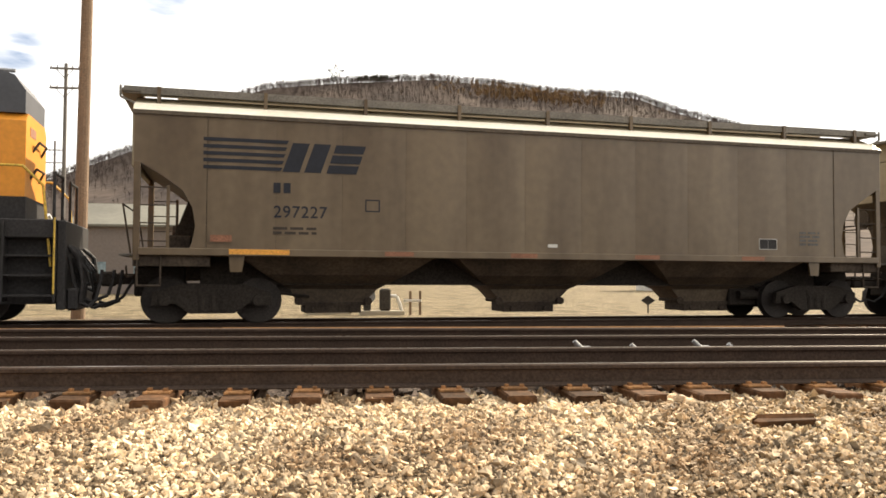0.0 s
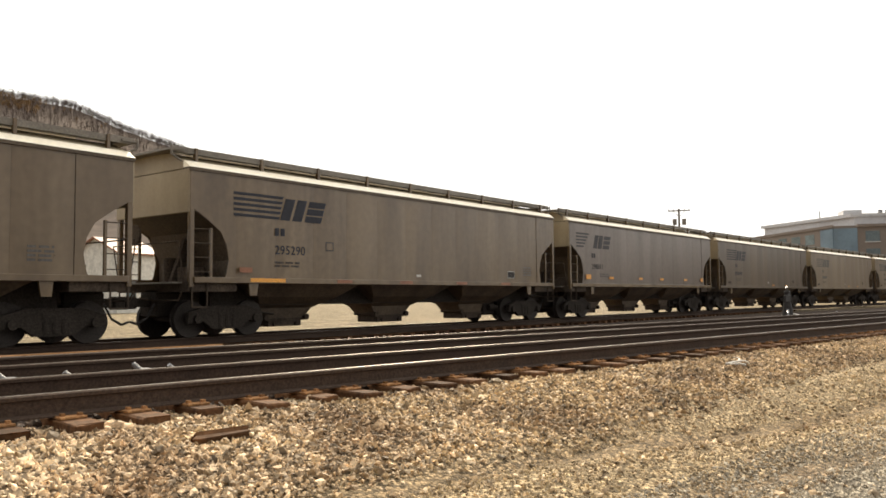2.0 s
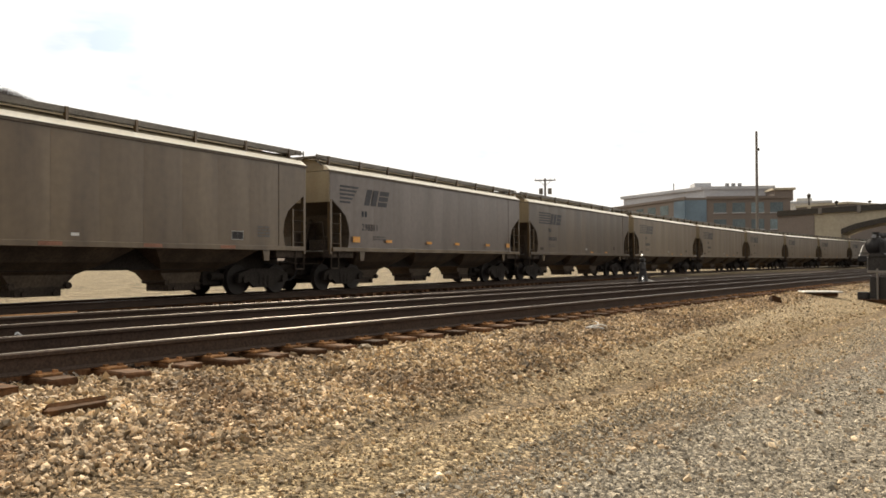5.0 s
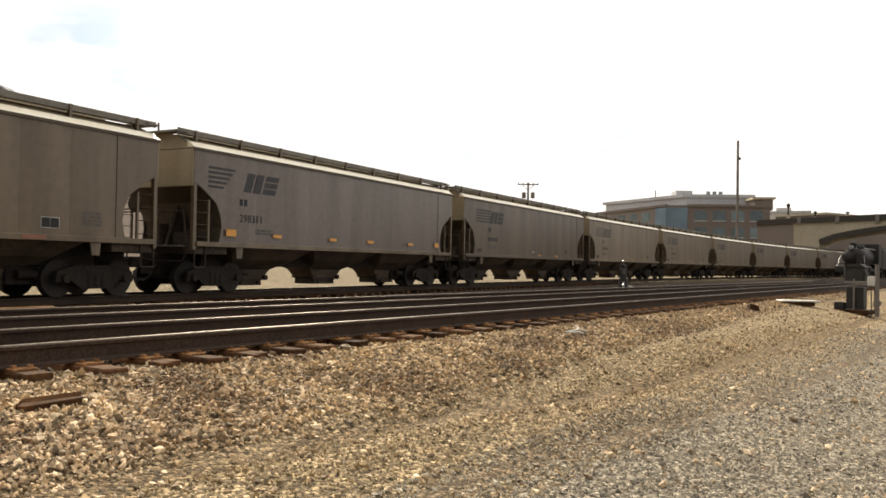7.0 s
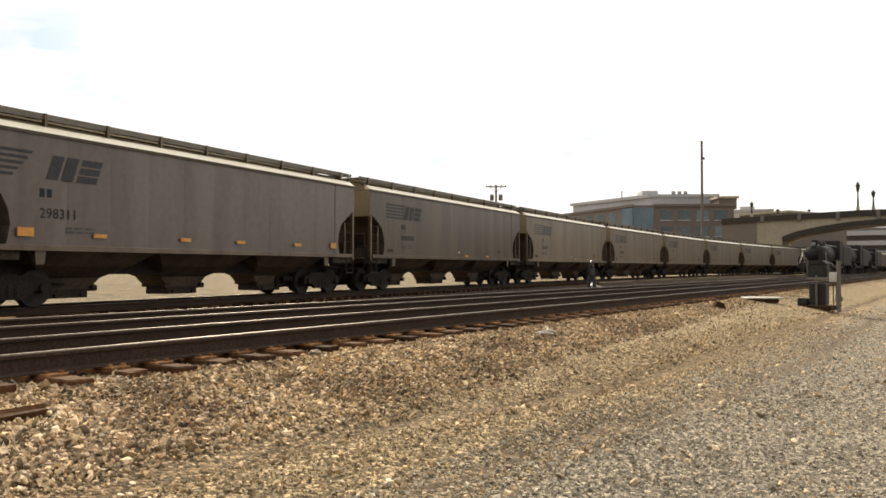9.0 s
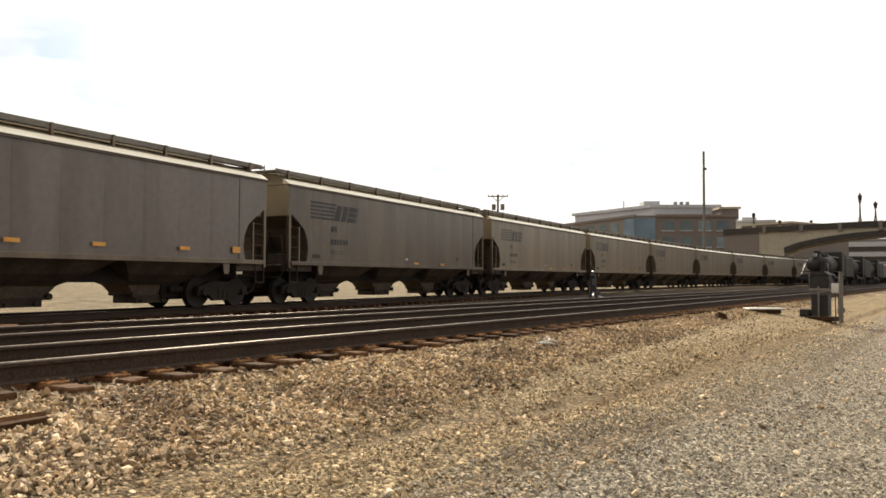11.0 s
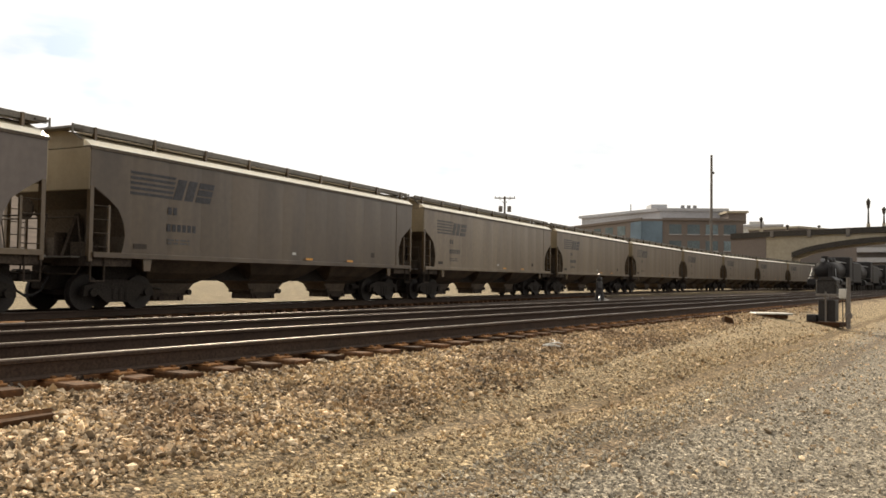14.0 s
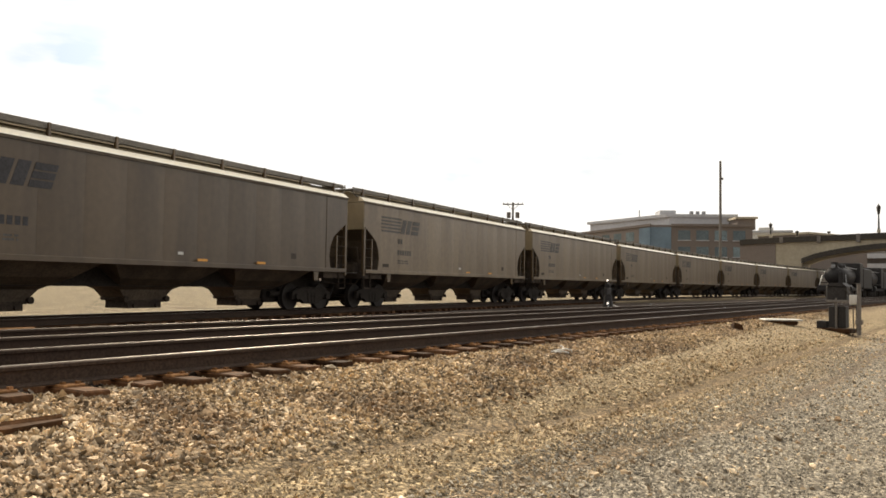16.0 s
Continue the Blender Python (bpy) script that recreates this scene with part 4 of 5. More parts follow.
def utility_pole(label, x, y, height, r, mat, arms=(), lean=0.0, cans=0, turn=0.0):
    p = new("utility_pole")
    p.matrix_basis = pose(x, y, float(ground_z(x, y)) - 0.1, 0, 0, turn)
    part("pole", rod(B(), (0, 0, 0), (lean, 0, height), r, r * 0.72, 14), mat, p)
    for z, w in arms:
        arm = part("crossarm", box(B(), lean * z / height - w / 2, lean * z / height + w / 2, -r - 0.10, -r + 0.02, z - 0.07, z + 0.07, 0.01), mat, p)
        for k in (-0.46, -0.25, 0.25, 0.46):
            part("insulator", rod(B(), (lean * z / height + k * w, -r - 0.04, z + 0.07), (lean * z / height + k * w, -r - 0.04, z + 0.24), 0.05, 0.035, 8), M_STEEL, arm)
        for sg in (-1, 1):
            part("brace", rod(B(), (sg * w * 0.3, -r - 0.04, z), (0, -r - 0.04, z - 0.7), 0.03, n=6), mat, arm)
    for k in range(cans):
        part("transformer", rod(B(), ((-0.5, 0.55)[k], -0.15, height - 1.9), ((-0.5, 0.55)[k], -0.15, height - 1.2), 0.24, n=12), M_GREYPOLE, p)
    return tagged(p, label, "utility pole")


x, y, z = place(-17.55, 25)
utility_pole("tall brown wooden pole, sunlit along one side", x, y, 14, 0.19, M_POLE, lean=0.12)
x, y, z = place(-18.55, 62)
utility_pole("grey wooden utility pole with two crossarms", x, y, up(62, 13.5) - z, 0.16, M_GREYPOLE, arms=((up(62, 13.15) - z, 2.0), (up(62, 11.95) - z, 2.0)))
x, y, z = place(-19.1, 110)
utility_pole("far wooden utility pole with small crossarms", x, y, up(110, 8.6) - z, 0.17, M_GREYPOLE, arms=((up(110, 8.0) - z, 2.2), (up(110, 7.2) - z, 2.2)))
x, y, z = place(60.9, 98)
utility_pole("wooden utility pole with one crossarm and transformers", x, y, up(98, 5.91) - z, 0.17, M_GREYPOLE, arms=((up(98, 5.77) - z, 2.5),), cans=2, turn=-61)
x, y, z = place(74.9, 122)
mastp = utility_pole("tall bare grey mast with a small floodlight", x, y, up(122, 8.56) - z, 0.22, M_GREYPOLE)
part("floodlight", box(B(), 0.2, 0.9, -0.2, 0.2, up(122, 7.35) - z, up(122, 7.35) - z + 0.3, 0.03), M_DARKIRON, mastp)


def shed(label, az, dist, w, d, wall, ridge, roof_mat, wall_mat, turn=0.0):
    s = new("shed")
    x, y, z = place(az, dist)
    s.matrix_basis = pose(x, y, z - 0.05, 0, 0, turn)
    part("wall", prism(B(), [(-d / 2, 0), (-d / 2, wall), (0, ridge - 0.15), (d / 2, wall), (d / 2, 0)], -w / 2, w / 2, "x"), wall_mat, s)
    for sg in (-1, 1):
        part("roof", prism(B(), [(sg * (d / 2 + 0.3), wall - 0.1), (sg * (d / 2 + 0.3), wall + 0.05), (0, ridge), (0, ridge - 0.15)], -w / 2 - 0.3, w / 2 + 0.3, "x"), roof_mat, s)
    for k in range(int(w // 3)):
        part("window", box(B(), -w / 2 + 1 + k * 3, -w / 2 + 2.2 + k * 3, -d / 2 - 0.04, -d / 2 + 0.02, 1.0, 2.2), M_GLASS, s)
    return tagged(s, label, "building")


shed("long beige-roofed shed with brick walls", -12.0, 62, 11, 8, up(62, 3.2) - 0.4, up(62, 4.85) - 0.4, M_SHED, M_BRICK)
shed("low white shed with an orange-brown roof", 22.6, 85, 5, 6, up(85, 3.0) - 0.4, up(85, 4.1) - 0.4, M_RUSTRED, M_WHITE, 20)
shed("low pale house beyond the tracks", -22.5, 90, 10, 8, up(90, 2.6) - 0.4, up(90, 3.9) - 0.4, M_ROOFGREY, M_WHITE)


def switch_machine(x, y):
    s = new("switch_machine")
    s.matrix_basis = pose(x, y, float(ground_z(x, y)))
    part("base", box(B(), -0.75, 0.7, -0.3, 0.3, -0.02, 0.14, 0.02), M_CONCRETE, s)
    part("motor_case", box(B(), -0.1, 0.25, -0.22, 0.22, 0.14, 0.85, 0.05), M_DARKIRON, s)
    part("gear_case", rod(B(), (-0.5, -0.18, 0.62), (-0.5, 0.18, 0.62), 0.26, n=18), M_STEEL, s)
    part("pedestal", box(B(), -0.62, -0.38, -0.15, 0.15, 0.14, 0.45, 0.02), M_DARKIRON, s)
    part("conduit", bent(B(), [(0.25, 0, 0.6), (0.45, 0, 0.6), (0.55, 0, 0.35), (0.62, 0, 0.1)], 0.06, 10), M_WHITE, s)
    return tagged(s, "dark switch machine with a white conduit beside the tracks", "switch machine")


switch_machine(1.1, 26.4)
switch_machine(-0.6, 26.9)
gate = new("low_rail_stand")
gate.matrix_basis = pose(2.0, 26.4, float(ground_z(2.0, 26.4)))
for k in (0, 0.32):
    part("post", box(B(), k - 0.04, k + 0.04, -0.04, 0.04, -0.02, 0.78, 0.008), M_POLE, gate)
part("crossbar", box(B(), -0.22, 0.36, -0.07, -0.04, 0.42, 0.50, 0.008), M_WHITE, gate)
tagged(gate, "short wooden stand of two posts and a white bar", "stand")
sx, sy, sz = place(20.8, 29.5)
sign = new("diamond_sign")
sign.matrix_basis = pose(sx, sy, sz)
part("post", rod(B(), (0, 0, -0.05), (0, 0, 0.4), 0.03), M_DARKIRON, sign)
part("board", prism(B(), [(-0.26, 0.45), (0, 0.28), (0.26, 0.45), (0, 0.62)], -0.02, 0.01), M_BLACK, sign)
tagged(sign, "small dark diamond sign on a short post", "sign")


# ---- far side, to where the tracks lead ----
def office():
    o = new("office_building")
    P = [(188.0, 67.0), (199.6, 46.4), (232.0, 60.0), (212.0, 97.0)]
    top = up(200, 4.3)
    part("wall", prism(B(), P, 0.3, top, "z"), M_BRICK, o, "brown brick wall")
    def along(a, b, k, out=0.0):
        d = Vector((b[0] - a[0], b[1] - a[1]))
        n = Vector((d.y, -d.x)).normalized()
        if n.dot(Vector((-a[0], -a[1]))) < 0:
            n = -n
        p = Vector(a) + d * k + n * out
        return p
    def panel(name, a, b, k0, k1, z0, z1, mat, out=0.12, parent=None):
        q = [along(a, b, k0, out), along(a, b, k1, out), along(a, b, k1, -0.1), along(a, b, k0, -0.1)]
        return part(name, prism(B(), [(v.x, v.y) for v in q], z0, z1, "z"), mat, parent or o)
    panel("corner_glazing", P[0], P[1], 0.0, 0.20, 2, top - 0.6, M_BLUEGLASS, 0.2)
    panel("corner_glazing", P[0], P[3], 0.0, 0.13, 2, top - 0.6, M_BLUEGLASS, 0.2)
    for fl in range(4):
        z0 = top - 3.9 - fl * 3.9
        if z0 < 1:
            continue
        for k in range(4):
            w = panel("window", P[0], P[1], 0.27 + k * 0.18, 0.39 + k * 0.18, z0 + 0.3, z0 + 2.6, M_GLASS, 0.05)
            panel("window_sill", P[0], P[1], 0.265 + k * 0.18, 0.395 + k * 0.18, z0 + 0.1, z0 + 0.3, M_ROOFGREY, 0.16, w)
        for k in range(5):
            panel("window", P[0], P[3], 0.2 + k * 0.16, 0.3 + k * 0.16, z0 + 0.3, z0 + 2.6, M_GLASS, 0.05)
    panel("cornice", P[0], P[1], 0.2, 1.0, top - 0.35, top + 0.25, M_BRICK, 0.3)
    panel("cornice", P[0], P[3], 0.0, 1.0, top - 0.35, top + 0.25, M_BRICK, 0.3)
    part("upper_storey", prism(B(), [(198, 66), (206, 52), (230, 64), (214, 94)], top, up(212, 4.75), "z"), M_ROOFGREY, o)
    part("upper_roof", prism(B(), [(197.5, 66.5), (206, 51.3), (230.5, 64), (214, 95)], up(212, 4.75), up(212, 4.95), "z"), M_ROOFGREY, o)
    part("stair_tower", prism(B(), [(198.2, 49.5), (199.9, 45.8), (206, 49), (204, 53)], top - 1, up(201, 4.72), "z"), M_BRICK, o)
    part("tower_cap", prism(B(), [(197.7, 49.8), (199.8, 45.2), (206.6, 48.8), (204.3, 53.5)], up(201, 4.72), up(201, 4.86), "z"), M_CONCRETE, o)
    for k in range(3):
        part("roof_vent", rod(B(), (205 + k * 0.8, 62.5 - k * 1.3, up(212, 4.9)), (205 + k * 0.8, 62.5 - k * 1.3, up(212, 5.25)), 0.5, n=10), M_STEEL, o)
    part("penthouse", prism(B(), [(203, 70), (205, 66.5), (210, 69), (208, 73)], up(212, 4.9), up(212, 5.35), "z"), M_ROOFGREY, o)
    part("aerial", rod(B(), (204.5, 76, up(212, 4.8)), (204.5, 76, up(212, 5.45)), 0.15, n=6), M_STEEL, o)
    return tagged(o, "brown brick office building with a blue glazed corner", "building")


office()
wing = new("brick_annex")
part("wall", prism(B(), [(199.0, 45.0), (192, 33.0), (215, 24), (224, 42)], 0.3, up(198, 3.55), "z"), M_BRICK, wing)
part("coping", prism(B(), [(198.7, 45.1), (191.6, 32.9), (215.3, 23.7), (224.3, 42.2)], up(198, 3.55), up(198, 3.68), "z"), M_CONCRETE, wing)
for k in range(3):
    part("window", prism(B(), [(198.2 - k * 2.2, 43.7 - k * 3.8), (197.4 - k * 2.2, 42.2 - k * 3.8), (197.7 - k * 2.2, 42.1 - k * 3.8), (198.5 - k * 2.2, 43.6 - k * 3.8)], up(198, 2.5), up(198, 3.2), "z"), M_GLASS, wing)
tagged(wing, "lower brown brick annex beside the bridge", "building")


far_block = new("far_white_building")
x0, x1 = place(76.5, 262), place(79.35, 262)
part("wall", prism(B(), [(x0[0], x0[1]), (x1[0], x1[1]), (x1[0] + 18, x1[1] + 4), (x0[0] + 18, x0[1] + 4)], 0.3, up(262, 3.72), "z"), M_WHITE, far_block)
part("parapet", prism(B(), [(x0[0] - 0.3, x0[1] + 0.2), (x1[0] - 0.3, x1[1] - 0.2), (x1[0] + 18, x1[1] + 3.8), (x0[0] + 18, x0[1] + 4.2)], up(262, 3.72), up(262, 3.86), "z"), M_ROOFGREY, far_block)
part("roof_room", prism(B(), [(x0[0] + 1, x0[1] - 3.5), (x0[0] + 2, x0[1] - 7.5), (x0[0] + 12, x0[1] - 5), (x0[0] + 11, x0[1] - 1)], up(262, 3.8), up(262, 4.06), "z"), M_WHITE, far_block)
tagged(far_block, "pale far building with a flat roof beyond the bridge", "building")


def bridge():
    b = new("road_bridge")
    X0, X1 = 150.0, 158.0
    deck = up(152, 3.05)
    arch = []
    for k in range(17):
        u = k / 16
        arch.append((26.8 - u * 35.0, 6.1 + 2.6 * math.sin(math.pi * u) ** 0.7))
    outline = [(31, 0.2), (31, deck), (14, deck + 0.45), (-2, deck + 0.35), (-40, deck), (-40, 0.2), (-8.2, 0.2)] + arch[::-1] + [(26.8, 0.2)]
    part("arch_wall", prism(B(), outline, X0, X1, "x"), M_CONCRETE, b)
    part("approach_wall", prism(B(), [(31, 0.2), (37, 0.2), (37, deck - 0.3), (31, deck)], X0 - 0.1, X1, "x"), M_BRICK, b, "brown brick approach wall")
    par = [(37, deck - 0.3), (31, deck), (14, deck + 0.45), (-2, deck + 0.35), (-40, deck), (-40, deck + 1.0), (-2, deck + 1.35), (14, deck + 1.45), (31, deck + 0.95), (37, deck + 0.7)]
    part("parapet", prism(B(), par, X0 - 0.35, X0 + 0.1, "x"), M_DARKIRON, b, "dark weathered parapet")
    # ring along the arch, its dark colour painting the soffit's shadow line
    ring = [(y, z + 0.02) for y, z in arch] + [(y, z + 0.9) for y, z in arch[::-1]]
    part("arch_ring", prism(B(), ring, X0 - 0.25, X0 - 0.01, "x"), M_DARKIRON, b, "arch ring coloured dark for the shadow line of the soffit")
    for y in np.arange(-36, 35, 6.0):
        part("pilaster", box(B(), X0 - 0.45, X0, y - 0.3, y + 0.3, deck - 0.1, float(np.interp(y, [-40, -2, 14, 30.5, 60], [deck + 1.0, deck + 1.38, deck + 1.48, deck + 0.98, deck - 0.3])), 0.02), M_GREYPOLE, b)
    return tagged(b, "old concrete arch road bridge over the tracks", "bridge"), deck


road_bridge, DECK = bridge()


def bridge_lamp(az, base, height):
    y = 150.2 / math.tan(radians(az))
    l = new("bridge_lamp")
    l.matrix_basis = pose(150.2, y, base)
    part("plinth", box(B(), -0.25, 0.25, -0.25, 0.25, -0.4, 0.5, 0.03), M_CONCRETE, l)
    part("column", rod(B(), (0, 0, 0.5), (0, 0, height * 0.62), 0.17, 0.10, 10), M_DARKIRON, l)
    lantern = B()
    rod(lantern, (0, 0, height * 0.62), (0, 0, height * 0.86), 0.18, 0.34, 8)
    rod(lantern, (0, 0, height * 0.86), (0, 0, height * 0.97), 0.36, 0.06, 8)
    part("lantern", lantern, M_DARKIRON, l)
    part("finial", rod(B(), (0, 0, height * 0.96), (0, 0, height), 0.04, 0.02, 6), M_DARKIRON, l)
    return tagged(l, "dark ornate lamp post on the bridge parapet", "street lamp", group="bridge lamps")


bridge_lamp(78.02, up(152, 3.45), 2.6)
bridge_lamp(79.61, up(152, 3.3), 1.5)
bridge_lamp(81.48, up(152, 3.42), 0.95)
bridge_lamp(84.29, up(152, 3.62), 4.8)
bridge_lamp(85.15, up(152, 3.6), 3.3)


def siding_engine(x, y):
    e = new("steam_engine")
    e.matrix_basis = pose(x, y, 0.62 + 0.2)
    part("frame", box(B(), 0, 15, -1.2, 1.2, 0.75, 1.1, 0.03), M_BLACK, e)
    smooth(part("boiler", rod(B(), (0.4, 0, 2.3), (9.5, 0, 2.35), 0.88, 1.05, 24), M_BLACK, e))
    smooth(part("smokebox_front", rod(B(), (0.1, 0, 2.3), (0.4, 0, 2.3), 0.80, 0.80, 24), M_BLACK, e))
    part("chimney", rod(B(), (1.4, 0, 3.1), (1.4, 0, 3.75), 0.3, 0.36, 14), M_BLACK, e)
    for dx in (3.6, 6.2):
        smooth(part("dome", rod(B(), (dx, 0, 3.15), (dx, 0, 3.7), 0.55, 0.35, 16), M_BLACK, e))
    part("pilot_beam", box(B(), -0.6, 0.1, -1.4, 1.4, 0.7, 1.3, 0.04), M_BLACK, e)
    part("headlight", rod(B(), (-0.1, 0, 3.3), (0.35, 0, 3.3), 0.2, n=12), M_STEEL, e)
    part("air_pump", rod(B(), (0.2, -0.75, 1.5), (0.2, -0.75, 2.6), 0.28, n=12), M_BLACK, e)
    part("bell", rod(B(), (2.4, 0, 3.2), (2.4, 0, 3.6), 0.26, 0.12, 12), M_STEEL, e)
    for sg in (-1, 1):
        part("handrail", rod(B(), (0.0, sg * 1.3, 1.3), (0.9, sg * 1.1, 2.4), 0.04, n=6), M_STEEL, e)
    part("cab", box(B(), 9.4, 12.0, -1.45, 1.45, 1.1, 3.9, 0.08), M_BLACK, e)
    part("running_plate", box(B(), 0.2, 9.4, -1.45, 1.45, 1.55, 1.62), M_DARKIRON, e)
    part("cylinder", rod(B(), (0.9, -1.3, 1.0), (2.2, -1.3, 1.0), 0.4, n=16), M_BLACK, e)
    part("pipe", rod(B(), (0.8, -1.1, 3.2), (9.3, -1.1, 3.2), 0.05, n=6), M_STEEL, e)
    for k, dx in enumerate((1.2, 3.2, 4.9, 6.6, 8.3, 10.4)):
        part("wheel", rod(B(), (dx, -0.85, 0.62 if 0 < k < 5 else 0.45), (dx, -0.72, 0.62 if 0 < k < 5 else 0.45), 0.62 if 0 < k < 5 else 0.45, n=24), M_DARKIRON, e)
        part("wheel", rod(B(), (dx, 0.72, 0.62 if 0 < k < 5 else 0.45), (dx, 0.85, 0.62 if 0 < k < 5 else 0.45), 0.62 if 0 < k < 5 else 0.45, n=24), M_DARKIRON, e)
    part("tender", box(B(), 12.5, 20.5, -1.45, 1.45, 1.0, 3.4, 0.1), M_BLACK, e)
    for dx in (13.5, 15.2, 17.8, 19.5):
        part("wheel", rod(B(), (dx, -0.85, 0.45), (dx, 0.85, 0.45), 0.45, n=20), M_DARKIRON, e)
    return tagged(e, "black steam engine with tender parked on a siding", "locomotive")


for ex in (93.0, 114.5, 136.0):
    siding_engine(ex, 13.6)
part("rail", rail_mesh("rail", straight(13.6 - GAUGE, 78, 240, 6), 0.82), None, track_2)
part("rail", rail_mesh("rail", straight(13.6 + GAUGE, 78, 240, 6), 0.82), None, track_2)


def parking_deck():
    o = new("parking_deck")
    part("core", box(B(), 236, 262, -34, 29, 0.3, 12.0), M_GREYPOLE, o)
    for k in range(4):
        part("deck_band", box(B(), 234.5, 236.2, -34, 29, 2.2 + k * 2.6, 3.4 + k * 2.6), M_ROOFGREY, o)
    return tagged(o, "grey parking deck seen under the bridge", "building")


parking_deck()


# ---- trackside things ----
def signal_case(x, y):
    s = new("signal_case")
    s.matrix_basis = pose(x, y, float(ground_z(x, y)), 0, 0, -8) @ Matrix.Diagonal((0.8, 0.74, 0.98, 1))
    part("platform", box(B(), -0.5, 0.5, -0.55, 0.95, -0.02, 0.12, 0.02), M_TIE, s)
    part("foot_block", box(B(), -0.3, 0.1, 0.42, 0.80, 0.12, 0.34, 0.02), M_BLACK, s)
    for ya, yb in ((-0.30, -0.62), (-0.44, -0.74)):
        part("conduit", bent(B(), [(-0.3, ya, 1.36), (-0.34, yb, 1.0), (-0.34, yb - 0.02, 0.0)], 0.02), M_DARKIRON, s)
    part("cabinet", box(B(), -0.2, 0.25, -0.30, 0.36, 0.14, 0.80, 0.02), M_BLACK, s)
    for yy in (0.04,):
        part("post", box(B(), -0.3, -0.22, yy - 0.035, yy + 0.035, 0.1, 1.06, 0.008), M_GREYPOLE, s)
    part("housing", box(B(), -0.28, 0.28, -0.36, 0.44, 0.92, 1.46, 0.06), M_BLACK, s)
    part("hood", prism(B(), [(-0.38, 1.42), (0.40, 1.42), (0.26, 1.53), (-0.2, 1.53)], -0.32, 0.28, "x"), M_BLACK, s)
    part("crossbar", box(B(), -0.34, -0.28, -0.85, 0.4, 0.92, 1.0, 0.01), M_GREYPOLE, s)
    part("junction_box", box(B(), -0.42, -0.2, -0.76, -0.5, 0.86, 1.16, 0.02), M_WHITE, s, "white junction box")
    part("pipe_post", rod(B(), (-0.6, -0.92, -0.05), (-0.6, -0.92, 1.5), 0.08, n=12), M_GREYPOLE, s)
    part("collar", rod(B(), (-0.6, -0.92, 0.28), (-0.6, -0.92, 0.42), 0.14, n=12), M_GREYPOLE, s)
    return tagged(s, "dark railway signal case with a white junction box on posts", "signal case")


signal_case(27.3, 3.815)


def switch_stand(x, y):
    s = new("switch_stand")
    z = float(ground_z(x, y))
    s.matrix_basis = pose(x, y, z)
    part("head_block", box(B(), -0.9, 0.9, -0.35, 0.35, -0.02, 0.1, 0.02), M_TIE, s)
    part("stand", rod(B(), (0, 0, 0.1), (0, 0, 0.75), 0.24, 0.15, 12), M_BLACK, s)
    part("target", box(B(), -0.28, 0.28, -0.05, 0.05, 0.74, 1.05, 0.03), M_BLACK, s)
    part("lamp_housing", box(B(), -0.12, 0.12, -0.1, 0.1, 1.06, 1.22, 0.03), M_BLACK, s)
    part("hook", bent(B(), [(0, 0, 1.2), (-0.04, -0.02, 1.34), (-0.16, -0.06, 1.38), (-0.28, -0.1, 1.32)], 0.035), M_STEEL, s)
    part("weight_arm", bent(B(), [(-0.1, -0.05, 0.45), (-0.45, -0.2, 0.3), (-0.5, -0.22, 0.12)], 0.05), M_STEEL, s)
    part("lever", bent(B(), [(0.05, -0.1, 0.3), (0.4, -0.3, 0.2), (0.75, -0.4, 0.12)], 0.035), M_WHITE, s)
    part("rod_cover", box(B(), -1.0, -0.3, -0.3, -0.1, 0.1, 0.2, 0.02), M_WHITE, s)
    return tagged(s, "low dark switch stand with a pale rod cover", "switch stand")


switch_stand(33.6, 13.9)
cover = tagged(new("cable_cover"), "pale concrete plate beside the track, with a dark block as its shadow", "cable cover")
cover.matrix_basis = pose(26.0, 5.24, float(ground_z(26.0, 5.24)), 0, 0, -62)
# dark block added in place of the shadow below the plate
part("block", box(B(), -0.34, 0.42, -0.28, 0.24, -0.03, 0.09, 0.02), M_TIE, cover, "dark block put in as the plate's shadow")
part("plate", box(B(), -0.54, 0.54, -0.36, 0.30, 0.09, 0.135, 0.012), M_WHITE, cover)
stub = box(B(), -0.19, 0.19, -0.12, 0.12, -0.05, 0.15, 0.03)
for v in stub.verts:
    v.co += Vector((random.uniform(-0.04, 0.04), random.uniform(-0.03, 0.03), random.uniform(-0.05, 0.03)))
tagged(part("tie_stub", stub, M_TIE), "dark rotten stub of an old tie on the bank", "wood scrap").matrix_basis = pose(21.2, 5.3, float(ground_z(21.2, 5.3)), 0, 0, 25)
branch = bent(B(), [(-0.16, 0.02, 0.03), (-0.05, -0.02, 0.06), (0.08, 0.0, 0.075), (0.17, 0.03, 0.05), (0.2, 0.06, 0.02)], 0.012, 7)
bent(branch, [(-0.12, -0.03, 0.03), (0.0, -0.06, 0.04), (0.08, -0.10, 0.02)], 0.014, 7)
bent(branch, [(0.02, -0.01, 0.07), (0.06, 0.06, 0.10), (0.04, 0.12, 0.11)], 0.008, 6)
tagged(part("broken_branch", branch, M_WHITE), "pale bleached broken branch lying on the ballast", "branch").matrix_basis = pose(11.1, 5.33, float(ground_z(11.1, 5.33)), 0, 0, -40)
